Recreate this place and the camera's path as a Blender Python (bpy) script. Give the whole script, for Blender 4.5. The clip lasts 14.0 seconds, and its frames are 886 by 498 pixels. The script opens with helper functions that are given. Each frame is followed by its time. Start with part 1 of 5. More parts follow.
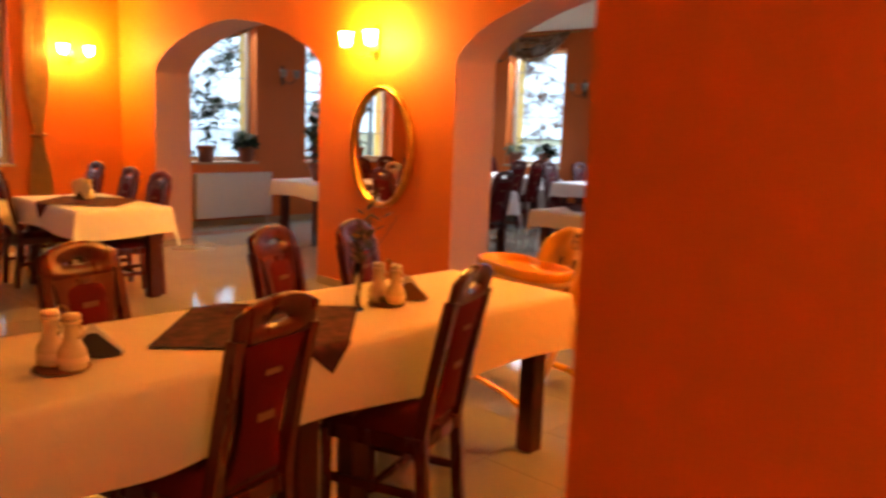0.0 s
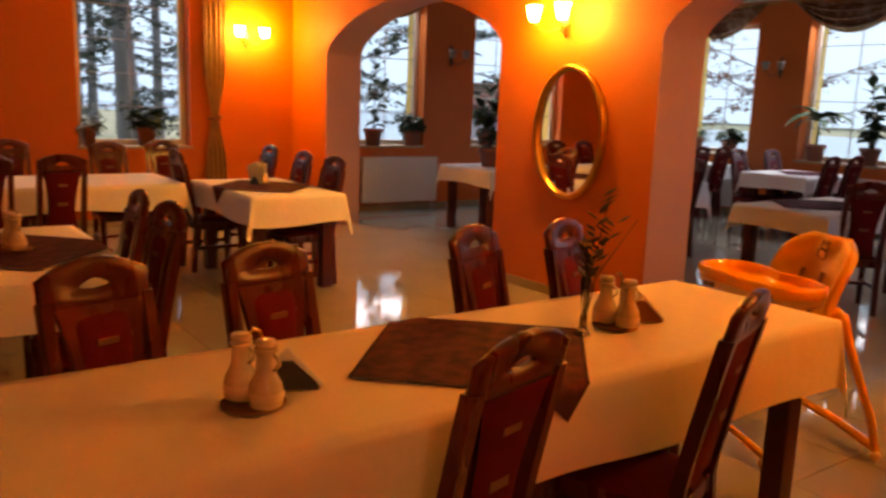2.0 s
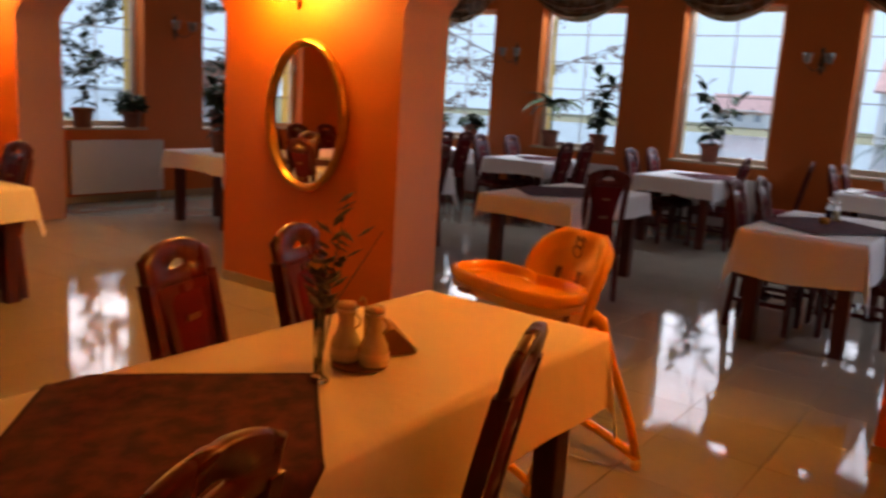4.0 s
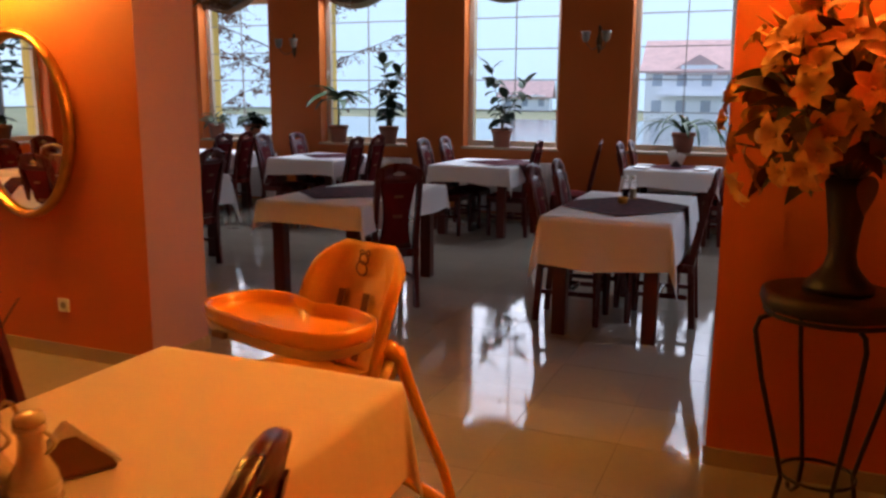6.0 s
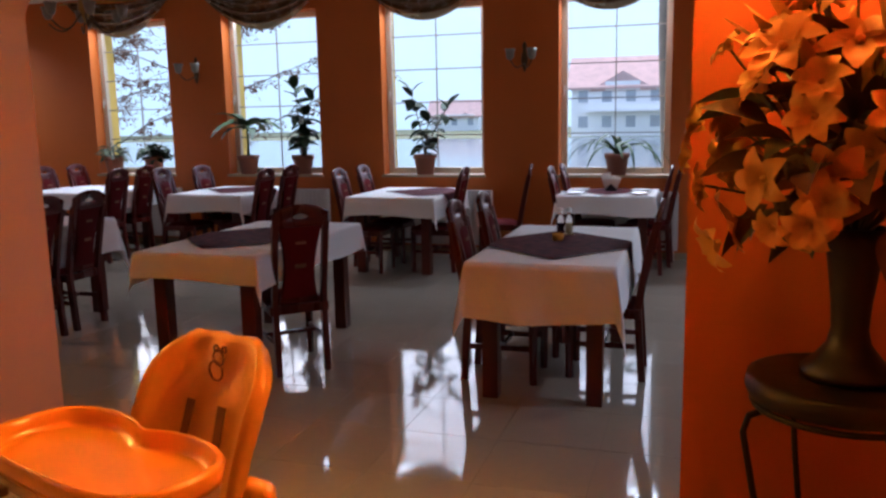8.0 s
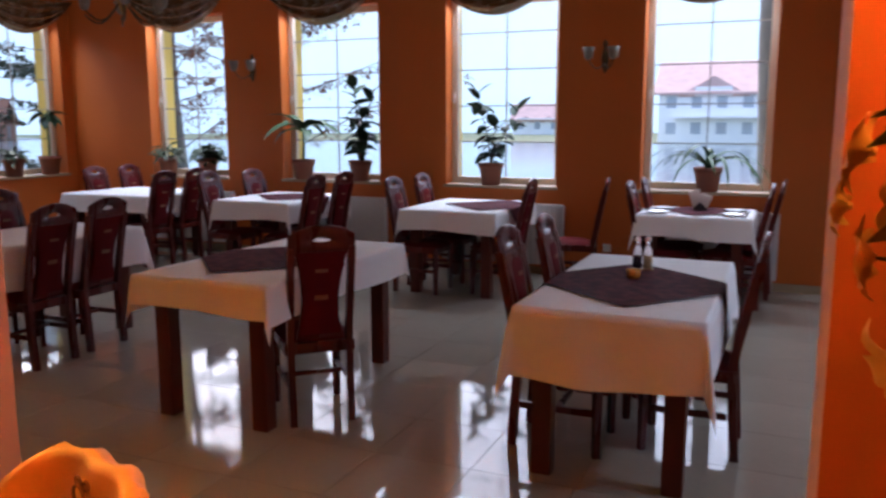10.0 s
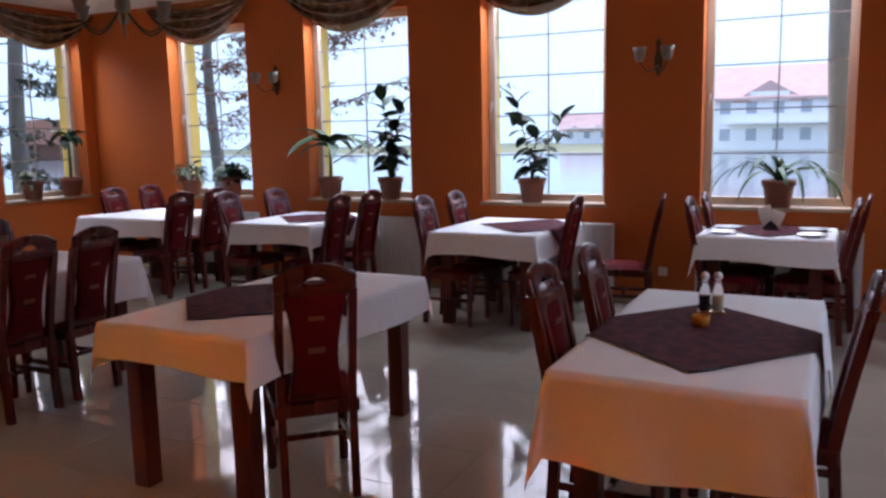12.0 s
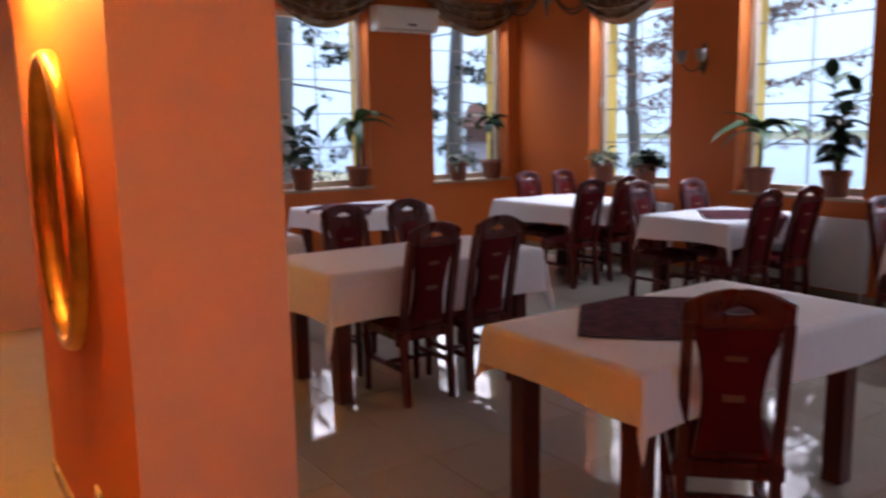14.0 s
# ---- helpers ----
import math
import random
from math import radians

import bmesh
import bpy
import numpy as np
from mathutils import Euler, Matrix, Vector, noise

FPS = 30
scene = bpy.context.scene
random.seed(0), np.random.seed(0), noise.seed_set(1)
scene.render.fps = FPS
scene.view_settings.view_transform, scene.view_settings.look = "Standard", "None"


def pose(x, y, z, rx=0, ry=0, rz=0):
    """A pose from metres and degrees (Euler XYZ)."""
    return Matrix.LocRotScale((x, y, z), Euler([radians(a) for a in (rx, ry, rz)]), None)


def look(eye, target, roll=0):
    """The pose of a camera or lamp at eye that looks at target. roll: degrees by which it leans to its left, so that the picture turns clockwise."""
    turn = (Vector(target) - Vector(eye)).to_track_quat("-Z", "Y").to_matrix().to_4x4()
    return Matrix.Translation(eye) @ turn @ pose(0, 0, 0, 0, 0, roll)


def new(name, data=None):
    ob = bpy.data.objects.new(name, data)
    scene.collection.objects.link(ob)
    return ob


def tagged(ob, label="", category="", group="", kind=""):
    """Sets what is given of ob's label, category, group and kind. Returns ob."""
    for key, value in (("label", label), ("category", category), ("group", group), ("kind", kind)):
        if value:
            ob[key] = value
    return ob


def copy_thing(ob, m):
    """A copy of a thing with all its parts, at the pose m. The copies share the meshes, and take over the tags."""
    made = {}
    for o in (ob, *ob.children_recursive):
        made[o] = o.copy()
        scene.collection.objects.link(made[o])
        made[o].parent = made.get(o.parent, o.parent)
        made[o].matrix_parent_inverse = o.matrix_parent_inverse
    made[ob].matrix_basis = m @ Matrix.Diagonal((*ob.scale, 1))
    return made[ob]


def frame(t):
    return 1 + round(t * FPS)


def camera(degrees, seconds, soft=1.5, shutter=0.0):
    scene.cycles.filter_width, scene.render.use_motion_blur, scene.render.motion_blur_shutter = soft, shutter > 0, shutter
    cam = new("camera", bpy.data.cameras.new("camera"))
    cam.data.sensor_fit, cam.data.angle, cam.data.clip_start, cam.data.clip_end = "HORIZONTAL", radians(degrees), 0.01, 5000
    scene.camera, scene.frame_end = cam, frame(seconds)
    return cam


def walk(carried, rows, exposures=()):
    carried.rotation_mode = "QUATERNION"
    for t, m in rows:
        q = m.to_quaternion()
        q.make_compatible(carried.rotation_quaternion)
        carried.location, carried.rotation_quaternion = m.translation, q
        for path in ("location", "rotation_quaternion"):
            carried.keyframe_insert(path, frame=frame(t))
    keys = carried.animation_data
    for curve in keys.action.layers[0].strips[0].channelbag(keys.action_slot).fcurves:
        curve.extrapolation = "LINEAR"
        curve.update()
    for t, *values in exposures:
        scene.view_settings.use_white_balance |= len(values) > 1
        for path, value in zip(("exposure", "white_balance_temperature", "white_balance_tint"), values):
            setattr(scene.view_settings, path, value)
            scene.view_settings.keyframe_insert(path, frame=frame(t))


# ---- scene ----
cam = camera(57.8, 14.0, 2.6, 0.5)
EXPOSURES = [(0, 2.5, 6700, 13), (0.5, 2.3, 7000, 16), (1.5, 1.95, 7200, 19), (4.2, 1.5, 6800, 18), (6.5, 1.55, 6350, 17), (10, 1.92, 6100, 19), (14, 2.0, 6250, 22)]
PATH = [
    (0, (0.21, 0.082, 1.59), (-1.152, 1.513, 1.283), 2.1),
    (0.5, (-0.019, 0.208, 1.572), (-1.575, 1.42, 1.238), 2.1),
    (1, (-0.122, 0.251, 1.584), (-1.794, 1.288, 1.228), 3.2),
    (1.5, (-0.288, 0.256, 1.582), (-1.961, 1.29, 1.221), 3.7),
    (2, (-0.431, 0.253, 1.58), (-2.024, 1.406, 1.218), 2.1),
    (2.5, (-0.542, 0.331, 1.571), (-2.029, 1.617, 1.203), 2.1),
    (3, (-0.661, 0.498, 1.57), (-2.068, 1.871, 1.203), 2.6),
    (3.5, (-0.761, 0.658, 1.574), (-2.091, 2.104, 1.195), 3.1),
    (4, (-0.865, 0.765, 1.575), (-2.021, 2.353, 1.199), 3.5),
    (4.2, (-0.919, 0.812, 1.582), (-1.987, 2.46, 1.205), 2.1),
    (6.5, (-1.176, 1.659, 1.532), (-1.857, 3.507, 1.181), 0.5),
    (7, (-1.256, 1.849, 1.54), (-1.86, 3.727, 1.214), -0.3),
    (7.5, (-1.241, 2.029, 1.575), (-1.833, 3.912, 1.252), -1.0),
    (9.8, (-1.378, 3.049, 1.595), (-2.101, 4.887, 1.279), -0.6),
    (10, (-1.372, 3.121, 1.604), (-2.155, 4.935, 1.29), -0.1),
    (10.5, (-1.397, 3.309, 1.598), (-2.269, 5.081, 1.284), 0.5),
    (11, (-1.49, 3.491, 1.607), (-2.383, 5.256, 1.309), 0.4),
    (11.5, (-1.556, 3.668, 1.601), (-2.422, 5.447, 1.312), -0.6),
    (12, (-1.56, 3.88, 1.612), (-2.457, 5.645, 1.327), -1.2),
    (12.5, (-1.586, 4.066, 1.612), (-2.673, 5.717, 1.308), -1.4),
    (13, (-1.692, 4.193, 1.591), (-2.973, 5.693, 1.257), -1.3),
    (13.5, (-1.859, 4.298, 1.615), (-3.327, 5.616, 1.287), -0.8),
    (14, (-1.979, 4.381, 1.624), (-3.616, 5.488, 1.318), -1.0),
]
walk(cam, [(t, look(eye, target, roll)) for t, eye, target, roll in PATH], EXPOSURES)
SKY, LAMP, HAZE_GLOW, DAY, EASTB, DOOR_Y = 0.12, 108.0, 0.20, 6.0, 0.6, 1.22

# ---- light ----
world = bpy.data.worlds.new("overcast")
scene.world = world
world.use_nodes = True
wn = world.node_tree
sky = wn.nodes.new("ShaderNodeTexSky")
sky.sky_type, sky.sun_disc = "NISHITA", False
sky.sun_elevation, sky.sun_rotation = radians(42), radians(310)
sky.dust_density, sky.air_density = 1.6, 1.0
wn.nodes["Background"].inputs[1].default_value = SKY
wn.links.new(sky.outputs[0], wn.nodes["Background"].inputs[0])
sun = new("sun", bpy.data.lights.new("sun", "SUN"))
sun.data.energy, sun.data.angle, sun.data.color = 1.3, radians(130), (1.0, 0.98, 0.96)
sun.matrix_world = look((0, 0, 30), (0.766 * 20, -0.643 * 20, 30 - 20 * math.tan(radians(42))))


def window_fill_lamp(x, y, turn, w, power):
    """An added area lamp at the head of a window opening, standing in for sky light sent down into the room."""
    lamp = new("sky_fill_lamp", bpy.data.lights.new("sky_fill_lamp", "AREA"))
    lamp.data.shape, lamp.data.size, lamp.data.size_y = "RECTANGLE", w, 0.26
    lamp.data.spread = radians(108)
    lamp.data.energy, lamp.data.color = power * w, (0.70, 0.84, 1.0)
    lamp.matrix_world = pose(x, y, 2.86, 0, 0, turn) @ pose(0, 0, 0, -18)


for x, w in ((-8.38, 1.1), (-6.31, 1.2), (-4.22, 1.15), (-2.14, 1.1)):
    window_fill_lamp(x, 11.25 + 0.10, 0, w, DAY)
for y, w in ((6.40, 1.0), (8.43, 1.05), (10.48, 1.05)):
    window_fill_lamp(-10.3 - 0.10, y, 90, w, DAY * 0.5)

for y, w in ((6.75, 1.1), (9.15, 1.1)):
    window_fill_lamp(EASTB + 0.10, y, -90, w, DAY * 0.7)


# ---- materials ----
def mat(name, color, rough=0.6, var=0.12, scale=6.0, fine=60.0, bump=0.05, metal=0.0, spec=0.5, second=None, rand=0.0, coat=0.0, stretch=(1, 1, 1), contrast=1.0):
    """Principled surface with broad and fine noise in its colour and a fine relief."""
    m = bpy.data.materials.new(name)
    m.use_nodes = True
    nt = m.node_tree
    b = nt.nodes["Principled BSDF"]
    N, L = nt.nodes.new, nt.links.new
    co = N("ShaderNodeTexCoord")
    mp = N("ShaderNodeMapping")
    mp.inputs["Scale"].default_value = stretch
    L(co.outputs["Object"], mp.inputs["Vector"])
    n1, n2 = N("ShaderNodeTexNoise"), N("ShaderNodeTexNoise")
    for n, s in ((n1, scale), (n2, fine)):
        n.inputs["Scale"].default_value, n.inputs["Detail"].default_value = s, 4
        L(mp.outputs[0], n.inputs["Vector"])
    c = Vector(color)
    s = Vector(second) if second else c * (1 - var * 2)
    ramp = N("ShaderNodeMix")
    ramp.data_type = "RGBA"
    ramp.inputs[6].default_value, ramp.inputs[7].default_value = (*s, 1), (*(c * (1 + var * 0.3)), 1)
    mx = N("ShaderNodeMath")
    mx.operation = "MULTIPLY_ADD"
    mx.inputs[1].default_value, mx.inputs[2].default_value = 0.35, 0.0
    L(n2.outputs[0], mx.inputs[0])
    ad = N("ShaderNodeMath")
    ad.operation, ad.use_clamp = "ADD", True
    L(n1.outputs[0], ad.inputs[0])
    L(mx.outputs[0], ad.inputs[1])
    ct = N("ShaderNodeMath")
    ct.operation, ct.use_clamp = "MULTIPLY_ADD", True
    ct.inputs[1].default_value, ct.inputs[2].default_value = contrast, 0.68 * (1 - contrast)
    L(ad.outputs[0], ct.inputs[0])
    L(ct.outputs[0], ramp.inputs[0])
    out = ramp.outputs[2]
    if rand:
        oi, hs = N("ShaderNodeObjectInfo"), N("ShaderNodeHueSaturation")
        mr = N("ShaderNodeMapRange")
        mr.inputs[3].default_value, mr.inputs[4].default_value = 1 - rand, 1 + rand
        L(oi.outputs["Random"], mr.inputs[0])
        L(mr.outputs[0], hs.inputs["Value"])
        L(out, hs.inputs["Color"])
        out = hs.outputs[0]
    L(out, b.inputs["Base Color"])
    b.inputs["Metallic"].default_value = metal
    b.inputs["Specular IOR Level"].default_value = spec
    b.inputs["Coat Weight"].default_value = coat
    b.inputs["Coat Roughness"].default_value = 0.22
    rr = N("ShaderNodeMapRange")
    rr.inputs[3].default_value, rr.inputs[4].default_value = rough * 0.8, min(1, rough * 1.25)
    L(n1.outputs[0], rr.inputs[0])
    L(rr.outputs[0], b.inputs["Roughness"])
    if bump:
        bp = N("ShaderNodeBump")
        bp.inputs["Strength"].default_value, bp.inputs["Distance"].default_value = bump, 0.01
        L(n2.outputs[0], bp.inputs["Height"])
        L(bp.outputs[0], b.inputs["Normal"])
    return m


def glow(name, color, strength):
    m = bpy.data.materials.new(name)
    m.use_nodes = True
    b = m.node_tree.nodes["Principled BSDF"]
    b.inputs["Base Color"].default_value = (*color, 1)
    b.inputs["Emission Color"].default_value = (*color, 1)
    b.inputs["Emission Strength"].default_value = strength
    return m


def glassy(name, color=(1, 1, 1), rough=0.0, thin=False):
    m = bpy.data.materials.new(name)
    m.use_nodes = True
    b = m.node_tree.nodes["Principled BSDF"]
    b.inputs["Base Color"].default_value = (*color, 1)
    b.inputs["Roughness"].default_value = rough
    b.inputs["Transmission Weight"].default_value = 1.0
    b.inputs["IOR"].default_value = 1.03 if thin else 1.45
    return m


M = dict(
    orange=mat("orange_wall_paint", (0.57, 0.125, 0.0105), 0.62, 0.07, 0.8, 220, 0.12),
    # the pink of daylight on the arch reveals is put into this colour
    salmon=mat("salmon_reveal_daylight_tint", (0.56, 0.30, 0.255), 0.65, 0.06, 1.0, 220, 0.1),
    yellow=mat("yellow_facade_render", (0.74, 0.52, 0.13), 0.8, 0.1, 1.5, 120, 0.2),
    ceiling=mat("white_ceiling_paint", (0.78, 0.72, 0.62), 0.8, 0.04, 0.7, 150, 0.05),
    tile=mat("polished_cream_tile", (0.315, 0.265, 0.21), 0.055, 0.10, 2.2, 25, 0.003, spec=0.46, rand=0.03),
    grout=mat("grey_grout", (0.22, 0.19, 0.15), 0.7, 0.1, 5, 80, 0.1),
    skirt=mat("beige_tile_skirting", (0.42, 0.32, 0.20), 0.25, 0.1, 3, 30, 0.01),
    wood=mat("mahogany_wood", (0.090, 0.010, 0.007), 0.27, 0.3, 2.5, 26, 0.03, spec=0.35, coat=0.12, stretch=(3, 3, 0.4), rand=0.10),
    legwood=mat("dark_table_wood", (0.098, 0.019, 0.011), 0.34, 0.3, 2.5, 24, 0.03, coat=0.05, spec=0.3, stretch=(3, 3, 0.4)),
    red=mat("burgundy_upholstery", (0.110, 0.008, 0.010), 0.62, 0.2, 9, 160, 0.15, rand=0.08, spec=0.05),
    motif=mat("golden_woven_motif", (0.20, 0.075, 0.03), 0.6, 0.2, 20, 200, 0.1),
    linen=mat("white_linen", (0.86, 0.84, 0.83), 0.85, 0.03, 3, 13, 0.35),
    cream=mat("cream_linen", (0.77, 0.65, 0.49), 0.85, 0.03, 3, 13, 0.35),
    runner=mat("plum_brown_cloth", (0.055, 0.022, 0.027), 0.8, 0.3, 15, 90, 0.15, second=(0.15, 0.036, 0.040), spec=0.05, contrast=2.4),
    hem=mat("plum_hem", (0.062, 0.020, 0.024), 0.75, 0.2, 30, 120, 0.2, spec=0.08),
    gold=mat("aged_gold_leaf", (0.55, 0.30, 0.08), 0.3, 0.3, 12, 90, 0.1, metal=1.0),
    brass=mat("brass", (0.45, 0.27, 0.09), 0.3, 0.2, 12, 90, 0.03, metal=1.0),
    oldbrass=mat("dark_tarnished_brass", (0.13, 0.075, 0.035), 0.45, 0.3, 30, 120, 0.1, metal=0.6),
    mirror=mat("silvered_mirror", (0.9, 0.9, 0.9), 0.012, 0.0, 2, 20, 0.0, metal=1.0),
    pvc=mat("cream_window_frame", (0.62, 0.50, 0.36), 0.4, 0.05, 3, 60, 0.02),
    bar=mat("dark_glazing_bar", (0.30, 0.26, 0.23), 0.5, 0.1, 6, 60, 0.02),
    pane=glassy("window_glass", thin=True),
    satin=mat("bronze_satin", (0.23, 0.125, 0.06), 0.26, 0.35, 7, 120, 0.05, second=(0.10, 0.05, 0.028), spec=0.9),
    curtain=mat("gold_brown_curtain", (0.40, 0.22, 0.09), 0.5, 0.3, 10, 90, 0.08),
    terracotta=mat("terracotta_plastic", (0.24, 0.075, 0.04), 0.5, 0.15, 8, 60, 0.05, rand=0.12),
    soil=mat("potting_soil", (0.04, 0.028, 0.02), 0.95, 0.3, 40, 120, 0.5),
    leaf=mat("dark_glossy_leaf", (0.026, 0.052, 0.024), 0.48, 0.3, 10, 60, 0.05, spec=0.2, rand=0.25),
    palm=mat("fresh_green_leaf", (0.038, 0.090, 0.024), 0.52, 0.3, 10, 60, 0.05, rand=0.2),
    pale=mat("grey_green_leaf", (0.13, 0.17, 0.10), 0.5, 0.3, 10, 60, 0.05, rand=0.2),
    stem=mat("brown_stem", (0.10, 0.07, 0.035), 0.7, 0.2, 20, 80, 0.2),
    radiator=mat("white_enamel", (0.66, 0.63, 0.60), 0.35, 0.04, 4, 60, 0.01),
    plastic=mat("white_plastic", (0.72, 0.68, 0.62), 0.4, 0.04, 4, 60, 0.01),
    black=mat("black_plastic", (0.02, 0.018, 0.02), 0.35, 0.1, 6, 60, 0.02),
    hc=mat("orange_plastic", (0.88, 0.36, 0.010), 0.18, 0.05, 5, 60, 0.01, spec=0.6),
    hcpad=mat("orange_vinyl_cushion", (0.72, 0.33, 0.03), 0.4, 0.12, 14, 60, 0.12),
    hccream=mat("cream_plastic", (0.72, 0.42, 0.13), 0.35, 0.05, 5, 60, 0.01),
    strap=mat("brown_webbing", (0.22, 0.09, 0.03), 0.8, 0.2, 30, 90, 0.1),
    iron=mat("black_wrought_iron", (0.03, 0.024, 0.02), 0.45, 0.2, 12, 60, 0.1, metal=0.6),
    urn=mat("dark_bronze_urn", (0.017, 0.009, 0.006), 0.4, 0.3, 9, 60, 0.12),
    petal=mat("orange_silk_petal", (0.60, 0.24, 0.035), 0.6, 0.2, 14, 70, 0.1, rand=0.2),
    petaly=mat("yellow_silk_petal", (0.64, 0.34, 0.06), 0.6, 0.2, 14, 70, 0.1, rand=0.15),
    dryleaf=mat("brown_dried_leaf", (0.12, 0.05, 0.018), 0.7, 0.3, 14, 70, 0.1, rand=0.3),
    ceramic=mat("cream_ceramic", (0.70, 0.58, 0.36), 0.2, 0.08, 28, 90, 0.02, coat=0.4, second=(0.52, 0.40, 0.21), contrast=1.3),
    cruet=glassy("clear_glass"),
    vinegar=mat("dark_vinegar", (0.03, 0.012, 0.03), 0.15, 0.1, 9, 50, 0.0),
    candle=mat("amber_tealight", (0.62, 0.26, 0.03), 0.12, 0.1, 9, 50, 0.0),
    napkin=mat("white_paper_napkin", (0.82, 0.78, 0.70), 0.8, 0.03, 9, 120, 0.1),
    card=mat("dark_menu_card", (0.035, 0.03, 0.035), 0.5, 0.2, 9, 60, 0.02),
    cardw=mat("cream_card", (0.70, 0.55, 0.34), 0.6, 0.05, 9, 60, 0.02),
    frost=mat("frosted_glass_shade", (0.24, 0.20, 0.165), 0.35, 0.1, 14, 60, 0.02),
    lit=glow("lit_glass_shade", (1.0, 0.50, 0.075), LAMP),
    # paler glow, only for the added fill lamp in the passage
    litpale=glow("lit_fill_lamp_shade", (1.0, 0.64, 0.27), LAMP * 0.36),
    plate=mat("white_porcelain", (0.82, 0.80, 0.76), 0.12, 0.02, 9, 60, 0.0),
    grass=mat("winter_grass", (0.11, 0.14, 0.05), 0.95, 0.4, 0.6, 14, 0.4, second=(0.30, 0.29, 0.22)),
    lake=mat("pale_lake", (0.10, 0.14, 0.17), 0.12, 0.2, 0.1, 2, 0.02),
    bark=mat("grey_bark", (0.17, 0.16, 0.155), 0.9, 0.4, 4, 22, 0.6, stretch=(1, 1, 0.3)),
    needle=mat("conifer_needles", (0.03, 0.045, 0.028), 0.8, 0.3, 4, 30, 0.2),
    rust=mat("rusty_winter_leaves", (0.16, 0.06, 0.032), 0.8, 0.3, 4, 30, 0.2),
    # Far houses: render, tiles and glass are lightened in colour to stand for haze.
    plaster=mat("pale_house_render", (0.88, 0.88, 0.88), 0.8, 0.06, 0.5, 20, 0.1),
    roof=mat("red_tiles_paled_for_haze", (0.68, 0.46, 0.42), 0.8, 0.2, 1.0, 12, 0.3),
    darkglass=mat("house_glass_paled_for_haze", (0.42, 0.46, 0.52), 0.1, 0.1, 2, 20, 0.0),
    cabin=mat("brown_timber_boards", (0.19, 0.085, 0.055), 0.8, 0.2, 3, 20, 0.2),
    # emission stands in for the pale haze over the hill
    haze=glow("hillside_haze_glow", (0.62, 0.78, 0.88), HAZE_GLOW),
)


# ---- mesh helpers ----
def part(name, bm, material, parent=None, label="", smooth=False):
    me = bpy.data.meshes.new(name)
    bm.normal_update()
    bm.to_mesh(me)
    bm.free()
    for m in (material if isinstance(material, (list, tuple)) else (material,)):
        me.materials.append(M[m])
    if smooth:
        me.polygons.foreach_set("use_smooth", [True] * len(me.polygons))
    ob = new(name, me)
    if parent is not None:
        ob.parent = parent
    if label:
        ob["label"] = label
    return ob


def empty(name, m, label, category, group=""):
    ob = new(name)
    ob.matrix_world = m
    return tagged(ob, label, category, group)


def setting(name, bm, material, label, category):
    return tagged(part(name, bm, material), label, category, kind="structure")


def box(bm, lo, hi, bevel=0.0, idx=0):
    vs = [bm.verts.new((x, y, z)) for z in (lo[2], hi[2]) for y in (lo[1], hi[1]) for x in (lo[0], hi[0])]
    fs = [bm.faces.new([vs[i] for i in q]) for q in ((0, 2, 3, 1), (4, 5, 7, 6), (0, 1, 5, 4), (2, 6, 7, 3), (0, 4, 6, 2), (1, 3, 7, 5))]
    for f in fs:
        f.material_index = idx
    if bevel:
        es = {e for f in fs for e in f.edges}
        bmesh.ops.bevel(bm, geom=list(es), offset=bevel, segments=2, affect="EDGES", profile=0.7)
    return bm


def boxb(lo, hi, bevel=0.0):
    return box(bmesh.new(), lo, hi, bevel)


def sweep(bm, pts, radii, n=8, flat=1.0, caps=True):
    """A tube through points with a radius for each."""
    pts = [Vector(p) for p in pts]
    if not isinstance(radii, (list, tuple)):
        radii = [radii] * len(pts)
    rings, up = [], None
    for i, p in enumerate(pts):
        d = (pts[min(i + 1, len(pts) - 1)] - pts[max(i - 1, 0)]).normalized()
        if up is None:
            up = Vector((0, 0, 1)) if abs(d.z) < 0.9 else Vector((1, 0, 0))
        a = d.cross(up).normalized()
        up = a.cross(d).normalized()
        rings.append([bm.verts.new(p + radii[i] * (math.cos(k * math.tau / n) * a + flat * math.sin(k * math.tau / n) * up)) for k in range(n)])
    for r, s in zip(rings, rings[1:]):
        for k in range(n):
            bm.faces.new((r[k], r[(k + 1) % n], s[(k + 1) % n], s[k]))
    if caps:
        bm.faces.new(rings[0][::-1])
        bm.faces.new(rings[-1])
    return bm


def lathe(bm, profile, n=24, at=(0, 0, 0), caps=True):
    rings = [[bm.verts.new((at[0] + r * math.cos(k * math.tau / n), at[1] + r * math.sin(k * math.tau / n), at[2] + z)) for k in range(n)] for r, z in profile]
    for r, s in zip(rings, rings[1:]):
        for k in range(n):
            bm.faces.new((r[k], r[(k + 1) % n], s[(k + 1) % n], s[k]))
    if caps:
        bm.faces.new(rings[0][::-1])
        bm.faces.new(rings[-1])
    return bm


def grid(bm, nu, nv, f):
    vs = [[bm.verts.new(f(i / nu, j / nv)) for j in range(nv + 1)] for i in range(nu + 1)]
    for i in range(nu):
        for j in range(nv):
            bm.faces.new((vs[i][j], vs[i + 1][j], vs[i + 1][j + 1], vs[i][j + 1]))
    return vs


